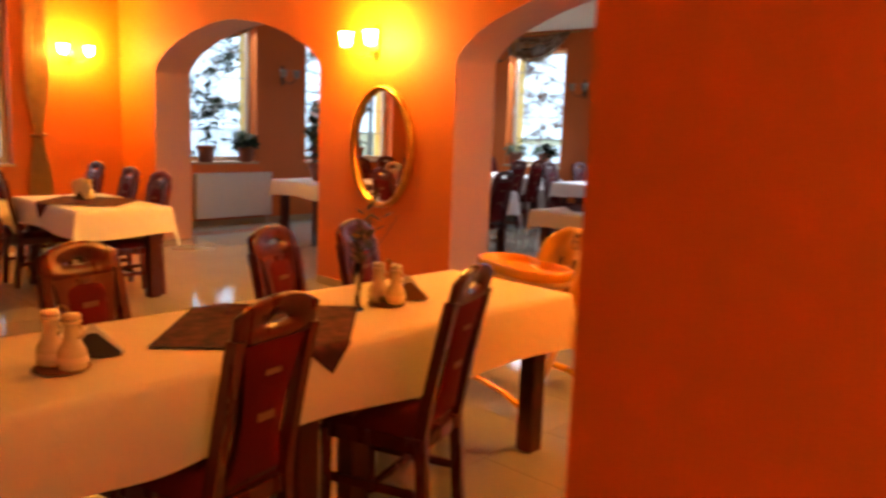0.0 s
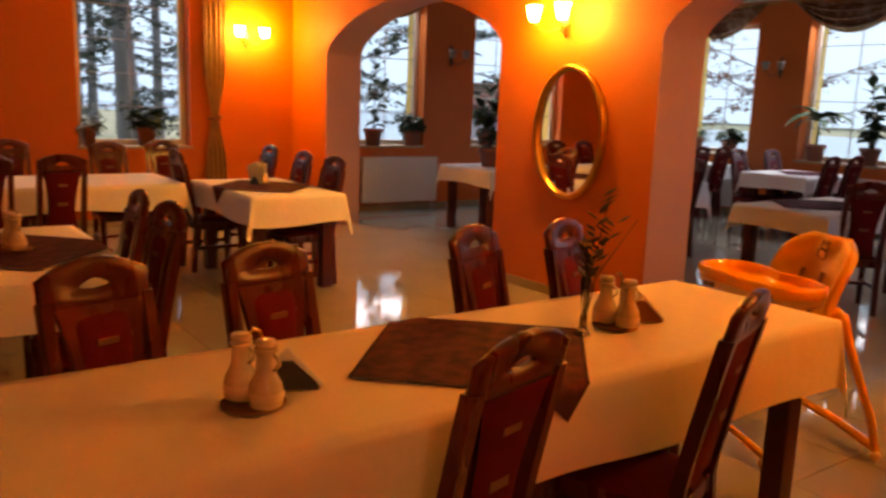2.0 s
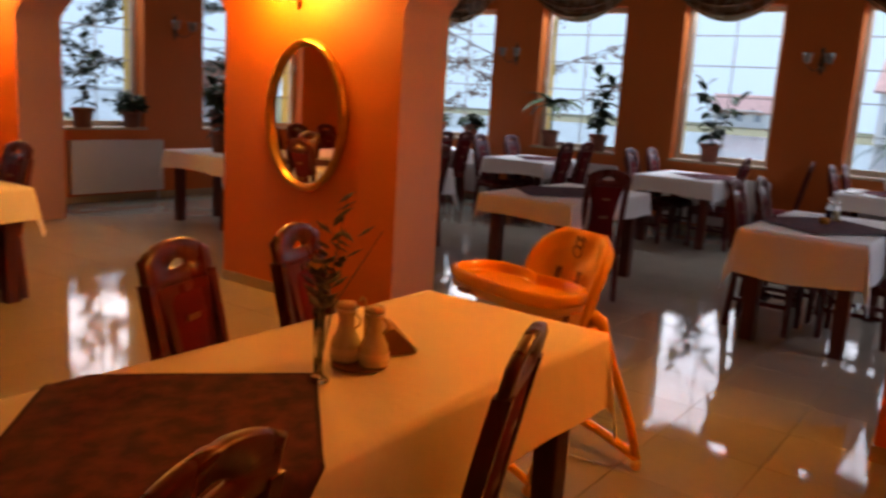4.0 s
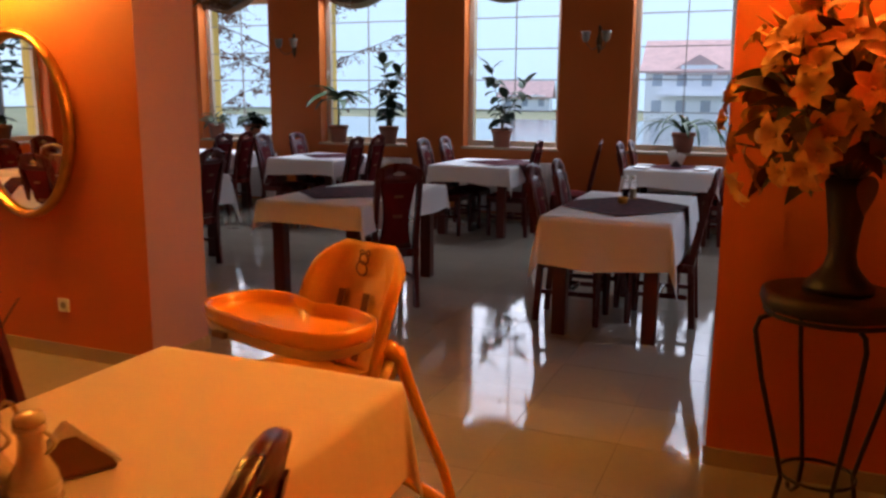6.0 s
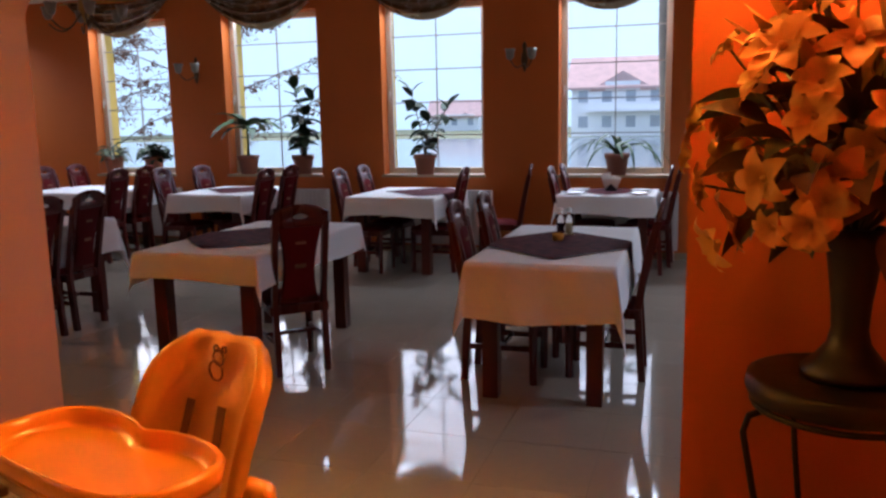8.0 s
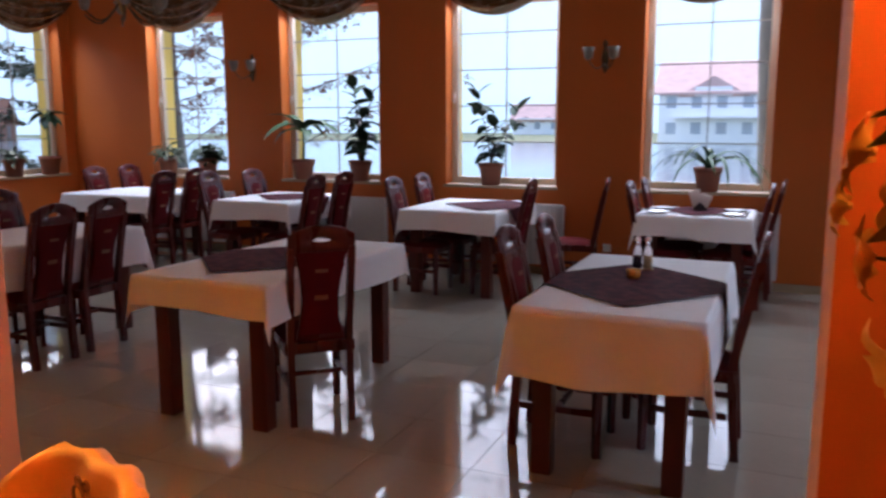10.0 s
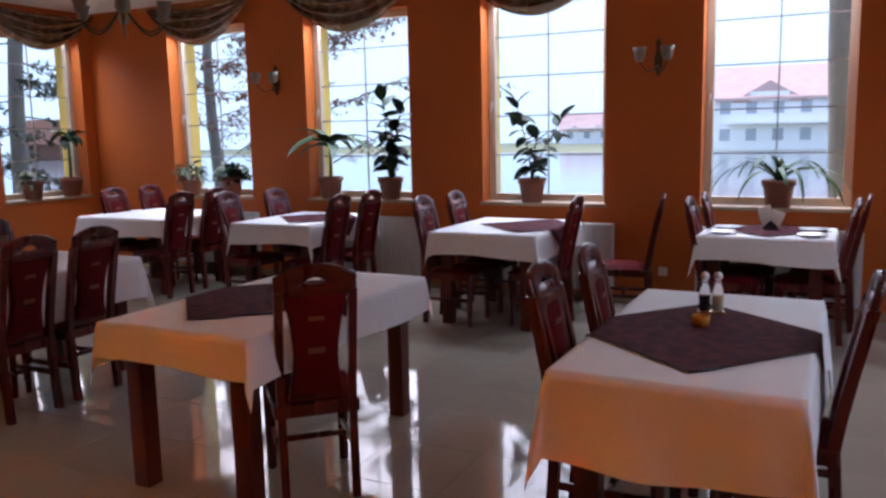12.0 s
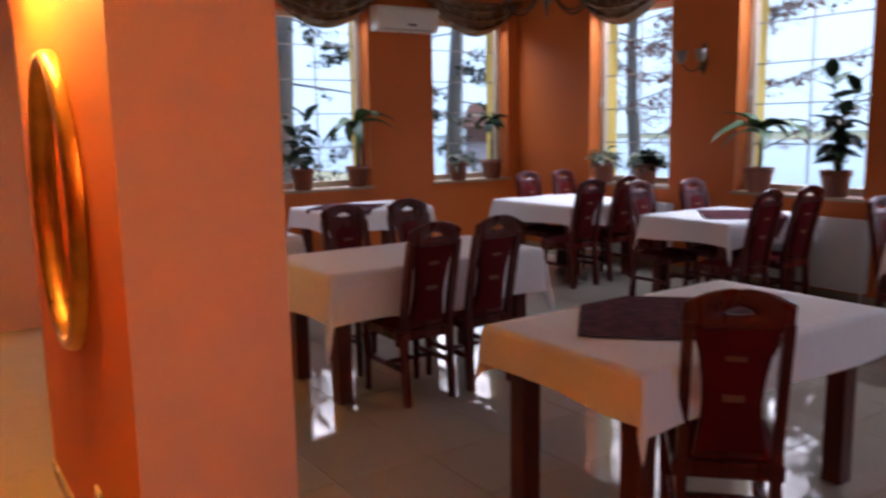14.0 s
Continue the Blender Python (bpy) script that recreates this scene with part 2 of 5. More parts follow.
def thicken(bm, d):
    """Gives an open sheet a back and edges at distance d."""
    bm.normal_update()
    faces = list(bm.faces)
    r = bmesh.ops.extrude_face_region(bm, geom=faces)
    moved = [v for v in r["geom"] if isinstance(v, bmesh.types.BMVert)]
    nor = {v: v.normal.copy() for v in moved}
    for v in moved:
        v.co -= nor[v] * d
    bmesh.ops.recalc_face_normals(bm, faces=list(bm.faces))
    return bm


# ---- plan ----
YA, YB = 4.87, 5.35          # the wall with the arches
XW, YN, H = -10.3, 11.25, 3.2  # west wall, north wall, ceiling
XE, YS = -0.55, -2.6         # east and south walls of the lamp-lit room
XB = EASTB                   # east wall of the window room
SILL, HEAD = 0.90, 2.90
WIN_N = [(-8.98, -7.78), (-6.96, -5.66), (-4.84, -3.60), (-2.74, -1.54)]
WIN_E = [(6.15, 7.35), (8.55, 9.75)]
WIN_W = [(5.85, 6.95), (7.86, 9.01), (9.90, 11.07), (2.24, 3.52), (0.0, 1.13)]


def holes_wall(lo, hi, z1, openings, put, z0=0.0):
    """Boxes of a wall from lo to hi with window openings; put(a, b, z0, z1) adds one."""
    edge = lo
    for a, b in sorted(openings):
        put(edge, a, z0, z1)
        put(a, b, z0, SILL)
        put(a, b, HEAD, z1)
        edge = b
    put(edge, hi, z0, z1)


bm = bmesh.new()
holes_wall(XW - 0.24, XB + 0.24, H, WIN_N, lambda a, b, c, d: box(bm, (a, YN, c), (b, YN + 0.24, d)))
setting("wall_north", bm, "orange", "orange painted wall with four tall windows", "wall")
bm = bmesh.new()
holes_wall(XW - 0.46, XB + 0.46, H + 0.4, WIN_N, lambda a, b, c, d: box(bm, (a, YN + 0.242, c), (b, YN + 0.46, d)), -0.8)
setting("facade_north", bm, "yellow", "yellow rendered outer face of the window wall", "wall")
bm = bmesh.new()
holes_wall(YS, YN - 0.002, H, WIN_W, lambda a, b, c, d: box(bm, (XW - 0.24, a, c), (XW, b, d)))
setting("wall_west", bm, "orange", "orange painted wall with tall windows", "wall")
bm = bmesh.new()
holes_wall(YS, YN + 0.24, H + 0.4, WIN_W, lambda a, b, c, d: box(bm, (XW - 0.46, a, c), (XW - 0.242, b, d)), -0.8)
setting("facade_west", bm, "yellow", "yellow rendered outer face of the west wall", "wall")

# the wall with two wide arches
ARCHES = [(-9.35, -6.05), (-4.27, -1.28)]
SPRING, CROWN = 2.08, 2.62


def arch_z(u):
    return SPRING + (CROWN - SPRING) * max(0.0, 1 - abs(u) ** 1.65) ** (1 / 1.65)


bm = bmesh.new()
edge = XW
for a, b in ARCHES + [(XB, None)]:
    box(bm, (edge, YA, 0), (a, YB, H))
    if b is None:
        break
    cs = [(a + b) / 2 - (b - a) / 2 * math.cos(math.pi * i / 40) for i in range(41)]
    zs = [arch_z((2 * c - a - b) / (b - a)) for c in cs]
    rows = [[bm.verts.new(p) for p in ((c, YA, H), (c, YA, z), (c, YB, z), (c, YB, H))] for c, z in zip(cs, zs)]
    for r, s in zip(rows, rows[1:]):
        bm.faces.new((r[0], r[1], s[1], s[0]))
        bm.faces.new((r[1], r[2], s[2], s[1])).material_index = 1
        bm.faces.new((r[2], r[3], s[3], s[2]))
    edge = b
bmesh.ops.remove_doubles(bm, verts=list(bm.verts), dist=0.0002)
bm.normal_update()
for f in bm.faces:
    if abs(f.normal.x) > 0.9 and any(abs(f.calc_center_median().x - e) < 0.01 for ab in ARCHES for e in ab):
        f.material_index = 1
setting("wall_arches", bm, ("orange", "salmon"), "orange wall with two wide arches and salmon reveals tinted for daylight", "wall")

bm = boxb((XE, DOOR_Y, 0), (XE + 0.3, YA - 0.002, H))
box(bm, (XE, YS, 0), (XE + 0.3, DOOR_Y - 1.9, H))
setting("wall_east", bm, "orange", "plain orange wall beside a wide passage", "wall")
setting("wall_south", boxb((XW, YS - 0.2, 0), (XE + 0.3, YS, H)), "orange", "plain orange end wall", "wall")
bm = bmesh.new()
holes_wall(YB, YN - 0.002, H, WIN_E, lambda a, b, c, d: box(bm, (XB, a, c), (XB + 0.24, b, d)))
setting("wall_east_window_room", bm, "orange", "orange painted end wall with two windows", "wall")
bm = bmesh.new()
holes_wall(YA, YN + 0.24, H + 0.4, WIN_E, lambda a, b, c, d: box(bm, (XB + 0.242, a, c), (XB + 0.46, b, d)), -0.8)
setting("facade_east", bm, "yellow", "yellow rendered outer face of the east wall", "wall")
bm = boxb((2.4, DOOR_Y - 1.9, 0), (2.6, DOOR_Y, H))
box(bm, (XE + 0.3, DOOR_Y, 0), (2.6, DOOR_Y + 0.2, H))
box(bm, (XE + 0.3, DOOR_Y - 2.1, 0), (2.6, DOOR_Y - 1.9, H))
setting("wall_passage", bm, "orange", "plain orange walls of the passage", "wall")
setting("ceiling", boxb((XW - 0.24, YS - 0.2, H), (2.6, YN + 0.24, H + 0.2)), "ceiling", "plain white painted ceiling", "ceiling")

bm = bmesh.new()
for lo, hi in (((-6.05, YA - 0.012, 0), (-4.27, YA - 0.001, 0.08)), ((XW, YA - 0.012, 0), (-9.35, YA - 0.001, 0.08)), ((-1.28, YA - 0.012, 0), (XE, YA - 0.001, 0.08)),
               ((XW, YN - 0.012, 0), (XB, YN - 0.001, 0.08)), ((XW + 0.001, YB, 0), (XW + 0.012, YN - 0.013, 0.08)), ((XW + 0.001, YS, 0), (XW + 0.012, YA - 0.013, 0.08)),
               ((XE - 0.012, DOOR_Y, 0), (XE - 0.001, YA - 0.013, 0.08)), ((-6.05, YB + 0.001, 0), (-4.27, YB + 0.012, 0.08)), ((-4.269, YA + 0.01, 0), (-4.258, YB, 0.08)), ((-1.292, YA, 0), (-1.281, YB, 0.08))):
    box(bm, lo, hi)
setting("baseboard", bm, "skirt", "beige tile skirting along the walls", "skirting")


# ---- windows ----
def window(k, a, b, side):
    """A tall casement between a and b: frame, sash, glazing bars, pane, inner and outer sill. Local x runs along the wall, y outwards."""
    w, h = b - a, HEAD - SILL
    m = {"n": pose((a + b) / 2, YN + 0.20, SILL), "w": pose(XW - 0.20, (a + b) / 2, SILL, 0, 0, 90), "e": pose(XB + 0.20, (a + b) / 2, SILL, 0, 0, -90)}[side]
    t = empty("window_%d" % k, m, "tall cream-framed window with thin dark glazing bars", "window")
    t["kind"] = "structure"
    bm = bmesh.new()
    f, x = 0.07, w / 2
    for lo, hi in (((-x, -0.03, 0.03), (-x + f, 0.035, h)), ((x - f, -0.03, 0.03), (x, 0.035, h)), ((-x + f, -0.03, h - f), (x - f, 0.035, h)), ((-x + f, -0.03, 0.03), (x - f, 0.035, 0.03 + f))):
        box(bm, lo, hi, 0.006)
    part("window_frame", bm, "pvc", t)
    bm = bmesh.new()
    g = 0.006
    box(bm, (-g, -0.004, 0.1), (g, 0.012, h - f))
    part("glazing_bar", bm, "bar", t)
    for i in range(1, 5):
        z = 0.1 + i * 0.385
        part("glazing_bar", boxb((-x + f, -0.006, z - g), (x - f, 0.010, z + g)), "bar", t)
    p = part("pane", boxb((-x + f - 0.005, 0.014, 0.095), (x - f + 0.005, 0.020, h - f + 0.005)), "pane", t)
    p.visible_shadow = False
    part("window_sill", boxb((-x - 0.02, -0.235, -0.004), (x + 0.02, -0.20, 0.028), 0.006), "skirt", t)
    part("window_sill", boxb((-x + 0.001, -0.199, 0.001), (x - 0.001, -0.031, 0.028)), "pvc", t)
    part("outer_sill", boxb((-x, 0.06, -0.03), (x, 0.29, 0.012)), "bar", t)
    bm = bmesh.new()
    box(bm, (-x + 0.028, -0.045, 0.95), (-x + 0.048, -0.03, 1.02), 0.003)
    sweep(bm, [(-x + 0.038, -0.045, 0.99), (-x + 0.038, -0.065, 0.99), (-x + 0.038, -0.07, 0.90)], 0.008, 8)
    part("handle", bm, "plastic", t, "white window handle")


for k, ((a, b), side) in enumerate([(w, "n") for w in WIN_N] + [(w, "w") for w in WIN_W] + [(w, "e") for w in WIN_E]):
    window(k + 1, a, b, side)


# ---- chairs ----
def lean(z):
    return -0.20 - (0.0 if z < 0.44 else 0.13 * ((z - 0.44) / 0.64) ** 1.15)


def crest_top(x):
    return 1.085 - 0.05 * (abs(x) / 0.175) ** 2.2


def dining_chair():
    t = empty("dining_chair", Matrix(), "dark mahogany dining chair with burgundy upholstered seat and back", "chair", "dining chairs")
    for s in (-1, 1):
        bm = bmesh.new()
        zs = [0, 0.15, 0.30, 0.44, 0.55, 0.7, 0.85, 0.97]
        rows = []
        for z in zs:
            y, a = lean(z) - (0.03 * (1 - z / 0.44) if z < 0.44 else 0), 0.018
            rows.append([bm.verts.new((s * 0.158 + dx, y + dy, z)) for dx, dy in ((-a, -a * 1.2), (a, -a * 1.2), (a, a * 1.2), (-a, a * 1.2))])
        for r, q in zip(rows, rows[1:]):
            for k in range(4):
                bm.faces.new((r[k], r[(k + 1) % 4], q[(k + 1) % 4], q[k]))
        bm.faces.new(rows[0][::-1])
        bm.faces.new(rows[-1])
        part("leg", bm, "wood", t)
        bm = bmesh.new()
        sweep(bm, [(s * 0.178, 0.20, 0), (s * 0.178, 0.20, 0.2), (s * 0.178, 0.20, 0.42)], [0.022, 0.025, 0.028], 4)
        part("leg", bm, "wood", t)
        part("stretcher", boxb((s * 0.168 - 0.010, -0.19, 0.20), (s * 0.168 + 0.010, 0.19, 0.232), 0.004), "wood", t)
    part("stretcher", boxb((-0.157, -0.012, 0.204), (0.157, 0.012, 0.228), 0.004), "wood", t)
    part("seat_frame", boxb((-0.19, -0.215, 0.385), (0.19, 0.215, 0.445), 0.010), "wood", t)
    bm = bmesh.new()
    grid(bm, 12, 12, lambda u, v: (0.20 * (2 * u - 1) * (0.90 + 0.10 * v), -0.19 + 0.425 * v, 0.447 + 0.042 * (1 - abs(2 * u - 1) ** 4) * (1 - abs(2 * v - 1) ** 4)))
    part("seat", bm, "red", t, "burgundy padded seat", True)
    # arched crest rail with an eye-shaped grip hole
    bm = bmesh.new()
    n, inner, outer = 36, [], []
    cz = 1.005
    for k in range(n):
        a = k * math.tau / n
        dx, dz = math.cos(a), math.sin(a)
        inner.append((0.046 * dx, cz + 0.015 * dz * (1.0 - 0.35 * abs(dx)) + 0.006 * (1 - dx * dx)))
        r = 0.0
        while r < 0.4 and abs(r * dx) < 0.176 and 0.945 < cz + r * dz < crest_top(r * dx):
            r += 0.004
        outer.append((r * dx, cz + r * dz))
    loops = []
    for lp, shrink, y in ((inner, 1.0, 0.0), (inner, 1.12, 0.009), (outer, 0.90, 0.016), (outer, 0.965, 0.012), (outer, 1.0, 0.0), (outer, 0.965, -0.012), (outer, 0.90, -0.016), (inner, 1.12, -0.009)):
        loops.append([bm.verts.new((x * shrink, lean(cz + (z - cz) * shrink) + y, cz + (z - cz) * shrink)) for x, z in lp])
    for a, b in zip(loops, loops[1:] + loops[:1]):
        for k in range(n):
            j = (k + 1) % n
            bm.faces.new((a[k], a[j], b[j], b[k]))
    bmesh.ops.recalc_face_normals(bm, faces=list(bm.faces))
    part("crest_rail", bm, "wood", t, "", True)

    def half(z):
        k = (z - 0.47) / 0.48
        return 0.098 + 0.032 * (2 * abs(k - 0.42)) ** 1.7

    bm = bmesh.new()
    grid(bm, 8, 14, lambda u, v: (half(0.46 + 0.49 * v) * (2 * u - 1), lean(0.46 + 0.49 * v) + 0.004, 0.46 + 0.49 * v))
    thicken(bm, 0.016)
    part("backrest", bm, "wood", t)
    bm = bmesh.new()
    grid(bm, 10, 14, lambda u, v: ((half(0.48 + 0.475 * v) - 0.007) * (2 * u - 1), lean(0.48 + 0.475 * v) + 0.007 + 0.020 * (1 - abs(2 * u - 1) ** 4) * (1 - abs(2 * v - 1) ** 8), 0.48 + 0.475 * v))
    part("back_pad", bm, "red", t, "burgundy padded back panel", True)
    bm = bmesh.new()
    grid(bm, 8, 10, lambda u, v: ((half(0.49 + 0.455 * v) - 0.007) * (2 * u - 1), lean(0.49 + 0.455 * v) - 0.0125 - 0.010 * (1 - abs(2 * u - 1) ** 3) * (1 - abs(2 * v - 1) ** 8), 0.49 + 0.455 * v))
    bmesh.ops.reverse_faces(bm, faces=list(bm.faces))
    part("rear_pad", bm, "red", t, "burgundy fabric on the rear of the back", True)
    for z, w, hh in ((0.845, 0.034, 0.010), (0.70, 0.036, 0.016)):
        part("woven_motif", boxb((-w, lean(z) + 0.028, z - hh), (w, lean(z) + 0.0325, z + hh), 0.002), "motif", t, "faded gold woven motif")
        part("woven_motif", boxb((-w, lean(z) - 0.0245, z - hh), (w, lean(z) - 0.020, z + hh), 0.002), "motif", t, "faded gold woven motif")
    return t


CHAIRS = []
chair0 = dining_chair()


def put_chair(x, y, face, label=""):
    """A chair whose back stands at x, y and which faces the compass angle face (0: +y, 90: -x)."""
    f = radians(face)
    cx, cy = x - math.sin(f) * 0.31, y + math.cos(f) * 0.31
    m = pose(cx, cy, 0, 0, 0, face)
    if not CHAIRS:
        chair0.matrix_world = m
        c = chair0
    else:
        c = copy_thing(chair0, m)
    CHAIRS.append(c)
    if label:
        c["label"] = label
    return c


for x, y, f in (
    # long table in front
    (-2.98, 2.26, -70), (-2.98, 2.77, -70), (-2.95, 1.34, -77), (-2.92, 0.78, -74), (-1.73, 1.42, 103), (-1.72, 2.27, 109),
    # table by the left arch and the rows behind it
    (-8.12, 3.60, 180), (-7.26, 3.56, 178), (-6.60, 3.53, 182), (-7.55, 2.48, 0),
    (-7.05, 0.95, 90), (-7.05, 1.46, 92), (-8.95, 0.80, -90), (-8.95, 1.35, -88), (-8.6, 2.15, -90), (-8.9, 2.75, -86),
    (-4.62, 1.36, 178), (-4.12, 1.36, 184),
    # window room, middle row
    (-3.55, 6.60, 44), (-2.66, 6.95, -90), (-2.63, 7.52, -88), (-1.46, 7.16, 91),
    (-5.74, 6.87, 90), (-5.76, 7.34, 91), (-7.02, 6.95, -90), (-7.05, 7.50, -89),
    # window room, along the windows
    (-4.86, 10.02, -90), (-4.84, 10.62, -89), (-3.55, 10.22, 92), (-2.96, 10.72, 99),
    (-5.74, 10.02, 91), (-5.73, 10.56, 89), (-7.10, 10.05, -90), (-6.95, 10.62, -92),
    (-2.66, 10.36, -90), (-2.62, 10.84, -88), (-1.50, 10.50, 92), (-1.42, 10.95, 88),
    (-7.62, 9.95, 90), (-7.68, 10.52, 92), (-9.05, 10.35, -90), (-9.0, 10.85, -88),
):
    put_chair(x, y, f)


# ---- tables, cloths, runners ----
def dining_table(x0, x1, y0, y1, label="dark wooden dining table under a white cloth", h=0.792):
    cx, cy, w, l = (x0 + x1) / 2, (y0 + y1) / 2, (x1 - x0) - 0.02, (y1 - y0) - 0.02
    t = empty("dining_table", pose(cx, cy, 0), label, "table", "dining tables")
    part("tabletop", boxb((-w / 2, -l / 2, h - 0.03), (w / 2, l / 2, h), 0.004), "legwood", t)
    part("apron", boxb((-w / 2 + 0.06, -l / 2 + 0.06, h - 0.11), (w / 2 - 0.06, l / 2 - 0.06, h - 0.031)), "legwood", t)
    for sx in (-1, 1):
        for sy in (-1, 1):
            px, py = sx * (w / 2 - 0.11), sy * (l / 2 - 0.11)
            part("leg", boxb((px - 0.045, py - 0.045, 0), (px + 0.045, py + 0.045, h - 0.112), 0.006), "legwood", t)
    return t


def drape(u, v, w, l, lift, seed, flare=0.09):
    """A flat cloth's point laid over a table of w by l: what overhangs hangs down in soft folds."""
    a, b = max(abs(u) - w / 2, 0.0), max(abs(v) - l / 2, 0.0)
    su, sv = (1 if u > 0 else -1), (1 if v > 0 else -1)
    r = (a ** 1.45 + b ** 1.45) ** (1 / 1.45)
    x, y = (u if a == 0 else su * w / 2), (v if b == 0 else sv * l / 2)
    wave = 0.5 + 0.5 * math.sin(seed + 9.0 * (v if a > b else u) + 3.1 * math.sin(2.3 * (u + v) + seed))
    k = min(1.0, min(a, b) / 0.07)
    out = 0.006 + lift + min(r / 0.25, 1.3) * (0.012 + 0.020 * (wave * (1 - k) + 0.5 * k))
    if a > 0 and b > 0:
        ang = math.atan2(b, a)
        d = out + flare * r * math.sin(2 * ang) ** 2 * (1.0 + 0.35 * math.sin(5 * ang + seed))
        x, y = su * (w / 2 + d * math.cos(ang)), sv * (l / 2 + d * math.sin(ang))
    elif a > 0:
        x += su * out
    elif b > 0:
        y += sv * out
    r *= 1 + 0.07 * math.sin(seed + 5.1 * (u - v))
    crease = 0.0012 * noise.noise(Vector((u * 5, v * 5, seed)))
    z = -max(r * 0.97 - 0.004, 0) + (lift + crease + 0.002 if r == 0 else 0.0)
    return x, y, z


def tablecloth(x0, x1, y0, y1, dx, dy, label, seed, h=0.796, step=0.035, m="linen"):
    w, l = x1 - x0, y1 - y0
    U, V = w / 2 + dx, l / 2 + dy
    bm = bmesh.new()
    nu, nv = int(2 * U / step), int(2 * V / step)

    def knots(half, core, n):
        ks = [-half + 2 * half * i / n for i in range(n + 1)]
        for e in (-core, core):
            i = min(range(n + 1), key=lambda q: abs(ks[q] - e))
            ks[i] = e
        return ks

    ku, kv = knots(U, w / 2, nu), knots(V, l / 2, nv)
    grid(bm, nu, nv, lambda a, b: drape(ku[round(a * nu)], kv[round(b * nv)], w, l, 0.0, seed))
    ob = part("tablecloth", bm, m, None, "", True)
    ob.matrix_world = pose((x0 + x1) / 2, (y0 + y1) / 2, h)
    return tagged(ob, label, "tablecloth", "tablecloths")


def table_runner(x0, x1, y0, y1, cx, cy, hd, turn, label, seed, h=0.800):
    """A square overlay laid corner-wise on the table; its corners hang over the long edges."""
    w, l = x1 - x0, y1 - y0
    mx, my = (x0 + x1) / 2, (y0 + y1) / 2
    bm = bmesh.new()
    s = hd * math.sqrt(0.5)
    c, d = math.cos(radians(45 + turn)), math.sin(radians(45 + turn))

    def f(a, b):
        p, q = s * (2 * a - 1), s * (2 * b - 1)
        return drape(cx - mx + p * c - q * d, cy - my + p * d + q * c, w + 0.004, l + 0.004, 0.004, seed, 0.06)

    grid(bm, 36, 36, f)
    hem = bmesh.new()
    ring = [(i / 36, 0.0) for i in range(36)] + [(1.0, i / 36) for i in range(36)] + [(1 - i / 36, 1.0) for i in range(36)] + [(0.0, 1 - i / 36) for i in range(37)]
    rows = [[hem.verts.new(Vector(f(0.5 + (a - 0.5) * q, 0.5 + (b - 0.5) * q)) + Vector((0, 0, 0.0012))) for a, b in ring] for q in (0.994, 0.962)]
    for i in range(len(ring) - 1):
        hem.faces.new((rows[0][i], rows[0][i + 1], rows[1][i + 1], rows[1][i]))
    ob = part("table_runner", bm, "runner", None, "", True)
    part("hem", hem, "hem", ob, "folded plum hem", True)
    ob.matrix_world = pose(mx, my, h)
    return tagged(ob, label, "table runner", "table runners")


WHITE, PLUM = "white linen tablecloth hanging in soft folds over a table", "plum brown patterned overlay laid corner-wise on a white tablecloth"
T = {
    "front": (-2.765, -1.97, 0.40, 3.29), "arch": (-7.65, -6.27, 2.64, 3.46), "back": (-8.35, -7.37, -0.36, 2.49), "left": (-5.41, -3.93, 0.42, 1.20),
    "mid": (-4.58, -3.72, 6.34, 7.89), "right": (-2.465, -1.64, 6.42, 7.98), "west": (-6.84, -6.00, 6.33, 7.90),
    "n1": (-6.89, -5.97, 9.85, 11.0), "n2": (-4.70, -3.75, 9.80, 11.0), "n3": (-2.59, -1.63, 10.2, 11.0), "n0": (-9.05, -7.80, 9.85, 10.9),
    "w1": (-9.80, -8.92, 7.75, 8.95), "w0": (-8.72, -7.68, 6.16, 6.92),
}
for k, (name, (x0, x1, y0, y1)) in enumerate(T.items()):
    if name == "front":
        dining_table(x0, x1, y0, 1.90)
        dining_table(x0, x1, 1.91, y1)
    elif name == "back":
        dining_table(x0, x1, y0, 1.1)
        dining_table(x0, x1, 1.11, y1)
    else:
        dining_table(x0, x1, y0, y1)
    dx, dy = {"front": (0.27, 0.22), "mid": (0.20, 0.17), "right": (0.30, 0.32), "arch": (0.24, 0.22), "west": (0.31, 0.30)}.get(name, (0.22, 0.20))
    if name == "front":
        tablecloth(x0, x1, y0, y1, dx, dy, "cream linen tablecloth hanging over a long table", 0.4, m="cream")
    else:
        tablecloth(x0, x1, y0, y1, dx, dy, WHITE, 1.7 * k + 0.4)
for name, cx, cy, hd, turn in (("front", -2.345, 1.79, 0.48, 2), ("right", -2.06, 7.12, 0.57, 6), ("mid", -4.19, 7.04, 0.54, 0), ("n2", -3.98, 10.42, 0.52, 3), ("n1", -6.28, 10.46, 0.50, 0),
                               ("n3", -2.10, 10.67, 0.44, 0), ("arch", -6.95, 3.03, 0.53, 0), ("left", -4.68, 0.81, 0.53, 0), ("w1", -9.34, 8.18, 0.48, 0), ("back", -7.86, 0.6, 0.48, 0)):
    table_runner(*T[name], cx, cy, hd, turn, PLUM, cx)


# ---- table things ----
TOP = 0.8025


